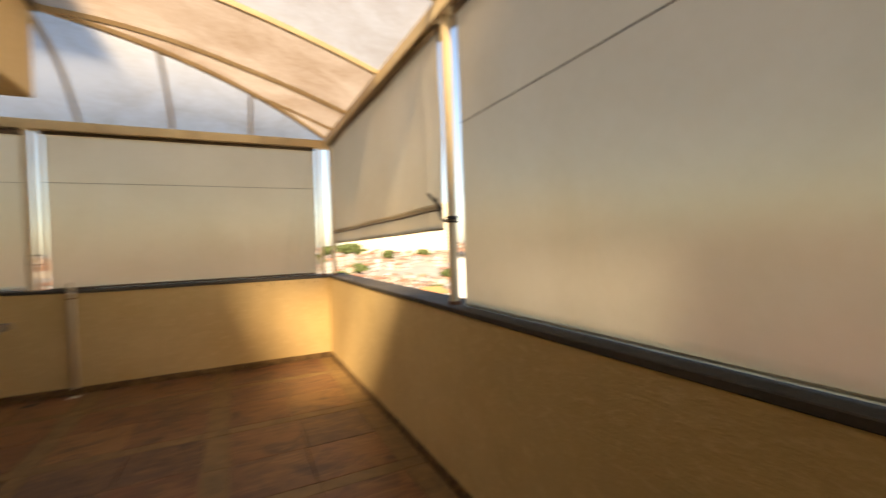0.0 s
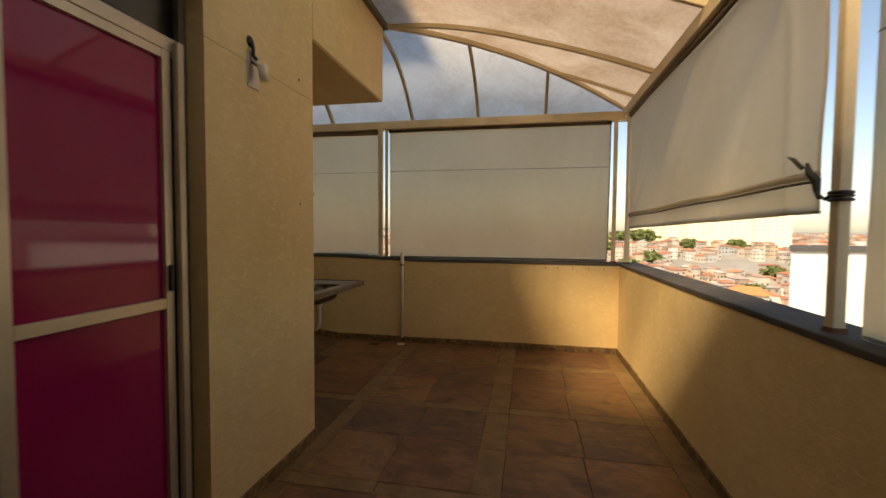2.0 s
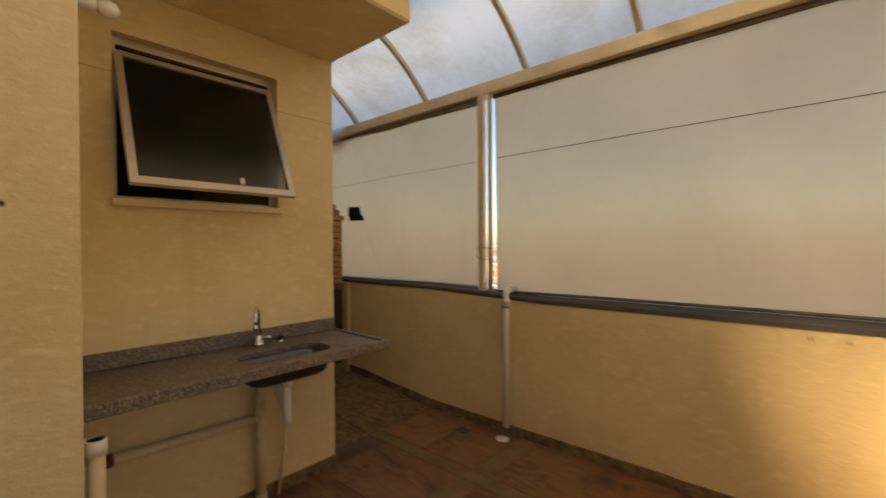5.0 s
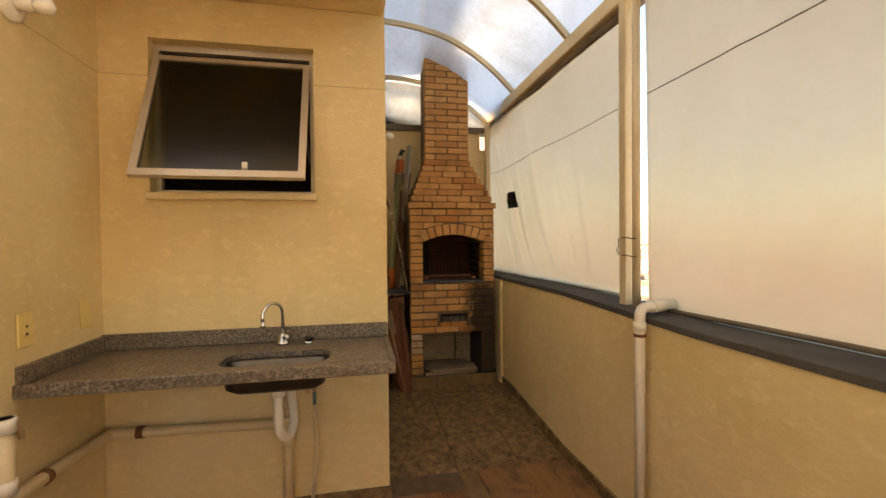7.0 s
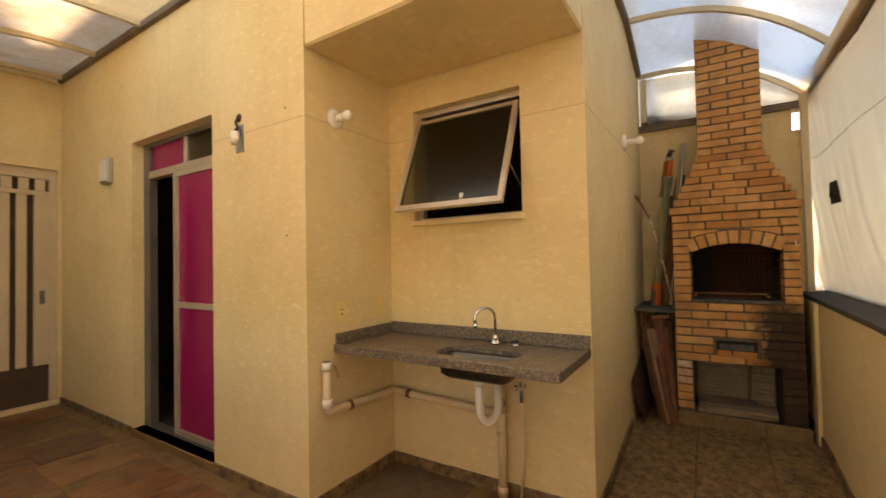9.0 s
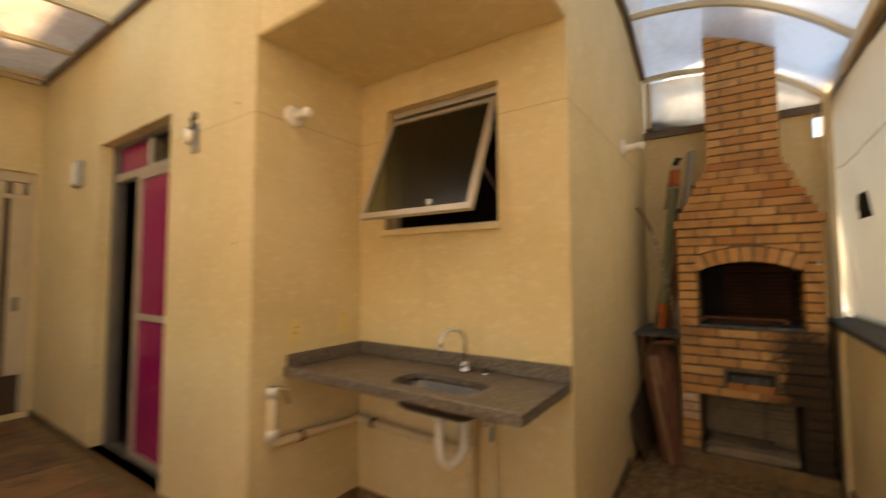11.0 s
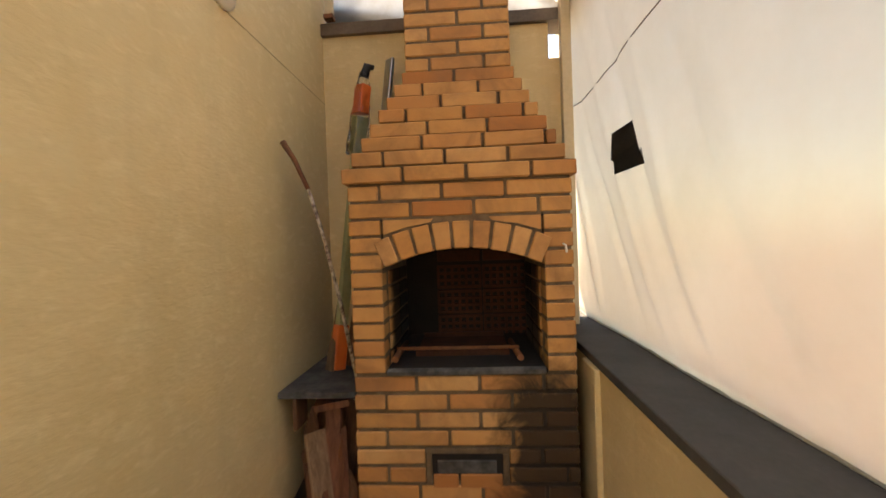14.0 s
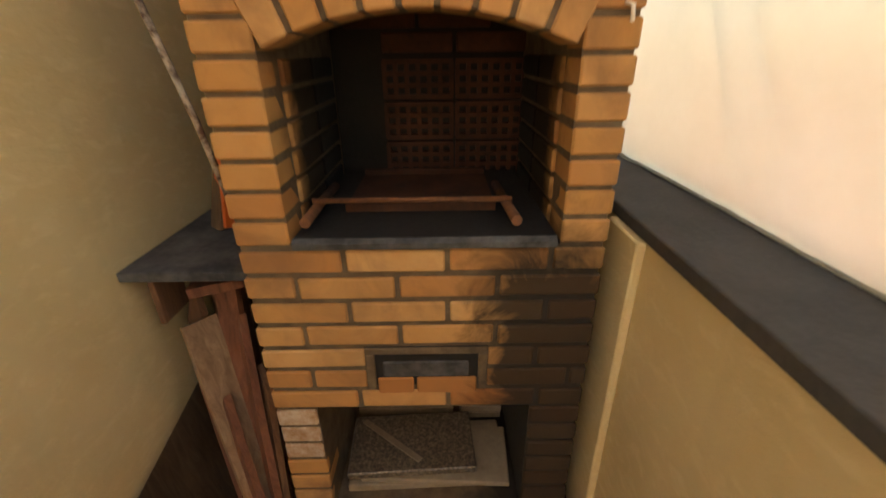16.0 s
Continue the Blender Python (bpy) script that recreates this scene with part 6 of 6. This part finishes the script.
def tree_mesh(seed, radius, tall):
    """A crown of leafy clumps on a forked trunk."""
    rs = random.Random(seed)
    crown, trunk = bmesh.new(), bmesh.new()
    tube_into(trunk, [(0, 0, -2), (0.1, 0, tall * 0.25), (0.0, 0.2, tall * 0.55)], [0.5, 0.38, 0.2], 7)
    for k in range(5):
        a = k * 1.3
        tube_into(trunk, [(0, 0, tall * (0.25 + 0.05 * k)), (radius * 0.5 * math.cos(a), radius * 0.5 * math.sin(a), tall * (0.55 + 0.05 * k))], [0.22, 0.08], 6)
    for k in range(95):
        a, h = rs.uniform(0, 2 * math.pi), rs.random()
        r = radius * math.sqrt(rs.random()) * math.sqrt(max(0.05, 1 - (h * 1.5 - 0.6) ** 2))
        c = Vector((r * math.cos(a), r * math.sin(a), tall * (0.42 + 0.55 * h)))
        size = radius * rs.uniform(0.12, 0.26)
        for q in range(7):
            n = Vector((rs.gauss(0, 1), rs.gauss(0, 1), rs.gauss(0, 0.7))).normalized()
            u = n.orthogonal().normalized()
            w = n.cross(u)
            m = c + Vector((rs.gauss(0, 1), rs.gauss(0, 1), rs.gauss(0, 0.7))) * size * 0.6
            crown.faces.new([crown.verts.new(m + (u * math.cos(t) + w * math.sin(t)) * size * rs.uniform(0.5, 1.0)) for t in (0, 1.3, 2.5, 3.8, 5.0)])
    return mesh_of("crown", crown, LEAF), mesh_of("trunk", trunk, BARK)


shapes = [tree_mesh(s, 7, 11) for s in (1, 2, 3)]
spots = [(15.5, 185, 1.5), (17.2, 190, 1.3), (13.8, 178, 1.0), (12.5, 300, 1.2), (15.0, 330, 1.3), (10.8, 260, 1.0), (29.5, 330, 1.3), (27.0, 300, 1.0), (19.0, 420, 1.3), (14.2, 470, 2.0), (12.6, 480, 1.9), (11.3, 500, 1.8), (23.5, 420, 1.3), (9.6, 390, 1.4), (33.0, 250, 1.4), (20.6, 240, 0.9), (25.4, 250, 0.9), (-24, 260, 1.3), (-21, 200, 1.0), (8.2, 170, 1.0)]
for az, dist, k in spots:
    x, y = dist * math.sin(radians(az)), dist * math.cos(radians(az))
    ob = thing("tree", (x, y, terrain(x, y)), "rounded dark green tree among the houses", "tree", "town trees")
    for name, me in zip(("crown", "trunk"), shapes[int(az * 10) % 3]):
        o = new(name, me)
        o.parent = ob
        o.scale = (k * 0.8, k * 0.8, k * 0.7)


# ---- floor, skirting and their pieces ----
fixed("floor", grid_sheet(lambda u, v: Vector((XB + (XR - XB) * u, YS + (YF - YS) * v, floor_rise(XB + (XR - XB) * u) - 0.007)), 40, 8), GROUT, "rustic floor of plum and rust slate slabs framed by yellow stone strips", "floor")
floor_ob = bpy.data.objects["floor"]
rf2 = random.Random(5)


def tile_piece(name, x0, y0_, x1, y1_, material, gap=0.0016, raise_by=0.0):
    """One flag with softened, slightly uneven edges."""
    bm = bmesh.new()
    g = gap
    jig = lambda: rf2.uniform(-0.003, 0.003)
    n = 3
    low = []
    pts = []
    for (ax_, ay_), (bx_, by_) in (((x0 + g, y0_ + g), (x1 - g, y0_ + g)), ((x1 - g, y0_ + g), (x1 - g, y1_ - g)), ((x1 - g, y1_ - g), (x0 + g, y1_ - g)), ((x0 + g, y1_ - g), (x0 + g, y0_ + g))):
        for k in range(n):
            s = k / n
            pts.append((ax_ + (bx_ - ax_) * s + jig(), ay_ + (by_ - ay_) * s + jig()))
    cx, cy = (x0 + x1) / 2, (y0_ + y1_) / 2
    zt = raise_by + rf2.uniform(-0.0015, 0.0015)
    lower = [bm.verts.new((x - cx, y - cy, floor_rise(x) - floor_rise(cx) - 0.012)) for x, y in pts]
    mid = [bm.verts.new((x - cx, y - cy, floor_rise(x) - floor_rise(cx) + zt - 0.003)) for x, y in pts]
    upper = [bm.verts.new(((x - cx) * (1 - 0.006 / max(0.05, abs(x1 - x0))), (y - cy) * (1 - 0.006 / max(0.05, abs(y1_ - y0_))), floor_rise(x) - floor_rise(cx) + zt)) for x, y in pts]
    for p, q in ((lower, mid), (mid, upper)):
        for k in range(len(p)):
            bm.faces.new((p[k], p[(k + 1) % len(p)], q[(k + 1) % len(p)], q[k]))
    bm.faces.new(upper)
    return piece(name, mesh_of(name, bm, material), (cx, cy, floor_rise(cx)), floor_ob)


def split(a, b, n, wobble):
    cuts = [a] + [a + (b - a) * k / n + rf2.uniform(-wobble, wobble) for k in range(1, n)] + [b]
    return list(zip(cuts, cuts[1:]))


HALF = 0.058
lines_y = [4.885 - 1.162 * k for k in range(5)]
bands = [("field", lines_y[0] + HALF, YF)]
for k, y in enumerate(lines_y):
    bands.append(("strip", y - HALF, y + HALF))
    bands.append(("field", max(YS, (lines_y[k + 1] + HALF) if k < 4 else YS), y - HALF))
cols = [("field", -2.35, -1.445), ("strip", -1.445, -1.285), ("field", -1.285, -0.285), ("strip", -0.285, -0.115), ("field", -0.115, 0.885), ("strip", 0.885, XR)]
for kb, b0, b1 in bands:
    if b1 - b0 < 0.03:
        continue
    for kc, c0, c1 in cols:
        if c0 < -1.4 and b0 < YN:
            if c1 <= XH or kc == "field":
                continue
            c0 = XH
        if c1 < -1.4 and b0 < YC and c0 < XN:
            c0 = XN
        if b1 <= YN and c1 <= XH:
            continue
        lo = max(b0, YN) if c1 < -1.4 else b0
        if b1 - lo < 0.03:
            continue
        if kb == "strip" and kc == "strip":
            tile_piece("stone_strip", c0, lo, c1, b1, STRIP)
        elif kb == "strip":
            for p, q in split(c0, c1, 2, 0.05):
                tile_piece("stone_strip", p, lo, q, b1, STRIP)
        elif kc == "strip":
            for p, q in split(lo, b1, max(1, round((b1 - lo) / 0.5)), 0.04):
                tile_piece("stone_strip", c0, p, c1, q, STRIP)
        else:
            for p, q in split(lo, b1, max(1, round((b1 - lo) / 0.5)), 0.03):
                for r, s in split(c0, c1, max(1, round((c1 - c0) / 0.5)), 0.04):
                    tile_piece("slate_slab", r, p, s, q, SLAB)
for i, (p, q) in enumerate(split(-3.66, -2.35, 3, 0.02)):
    for r, s in ((YC, 4.83), (4.83, 5.24), (5.24, YF)):
        tile_piece("stone_strip", p, r, q, s, PASSAGE, 0.0045)
for r, s in ((YC, 4.56), (4.56, 4.74)):
    tile_piece("stone_strip", XB, r, -3.66, s, PASSAGE)


def skirting(name, a, b, out, high=0.07):
    """Stone skirting from a to b on a wall; out points away from it."""
    A, B, o = Vector((*a, 0)), Vector((*b, 0)), Vector((*out, 0))
    length = (B - A).length
    way = (B - A) / length
    base = thing(name, tuple((A + B) / 2), "worn yellow brown stone skirting along the wall", "skirting")
    base["kind"] = "structure"
    cuts = split(0, length, max(1, round(length / 0.47)), 0.05)
    for s, e in cuts:
        p, q = A + way * (s + 0.0015), A + way * (e - 0.0015)
        c = [p, q, q + o * 0.013, p + o * 0.013]
        bm = bmesh.new()
        lowv = [bm.verts.new(v + Vector((0, 0, floor_rise(v.x) - 0.004))) for v in c]
        topv = [bm.verts.new(v + Vector((0, 0, floor_rise(v.x) + high + rf2.uniform(-0.003, 0.003)))) for v in c]
        for k in range(4):
            bm.faces.new((lowv[k], lowv[(k + 1) % 4], topv[(k + 1) % 4], topv[k]))
        bm.faces.new(topv)
        bmesh.ops.recalc_face_normals(bm, faces=bm.faces)
        part("skirting_stone", bm, SKIRT, base)


skirting("baseboard_far", (XB, YF), (XR - 0.014, YF), (0, -1))
skirting("baseboard_east", (XR, YS), (XR, YF), (-1, 0))
skirting("baseboard_house", (XH, YS), (XH, DOOR[0] - 0.002), (1, 0))
skirting("baseboard_house", (XH, DOOR[1] + 0.002), (XH, YN), (1, 0))
skirting("baseboard_niche", (XN + 0.014, YN), (XH + 0.013, YN), (0, 1))
skirting("baseboard_niche", (XN, YN), (XN, YC + 0.013), (1, 0))
skirting("baseboard_passage", (-3.36, YC), (XN, YC), (0, 1))
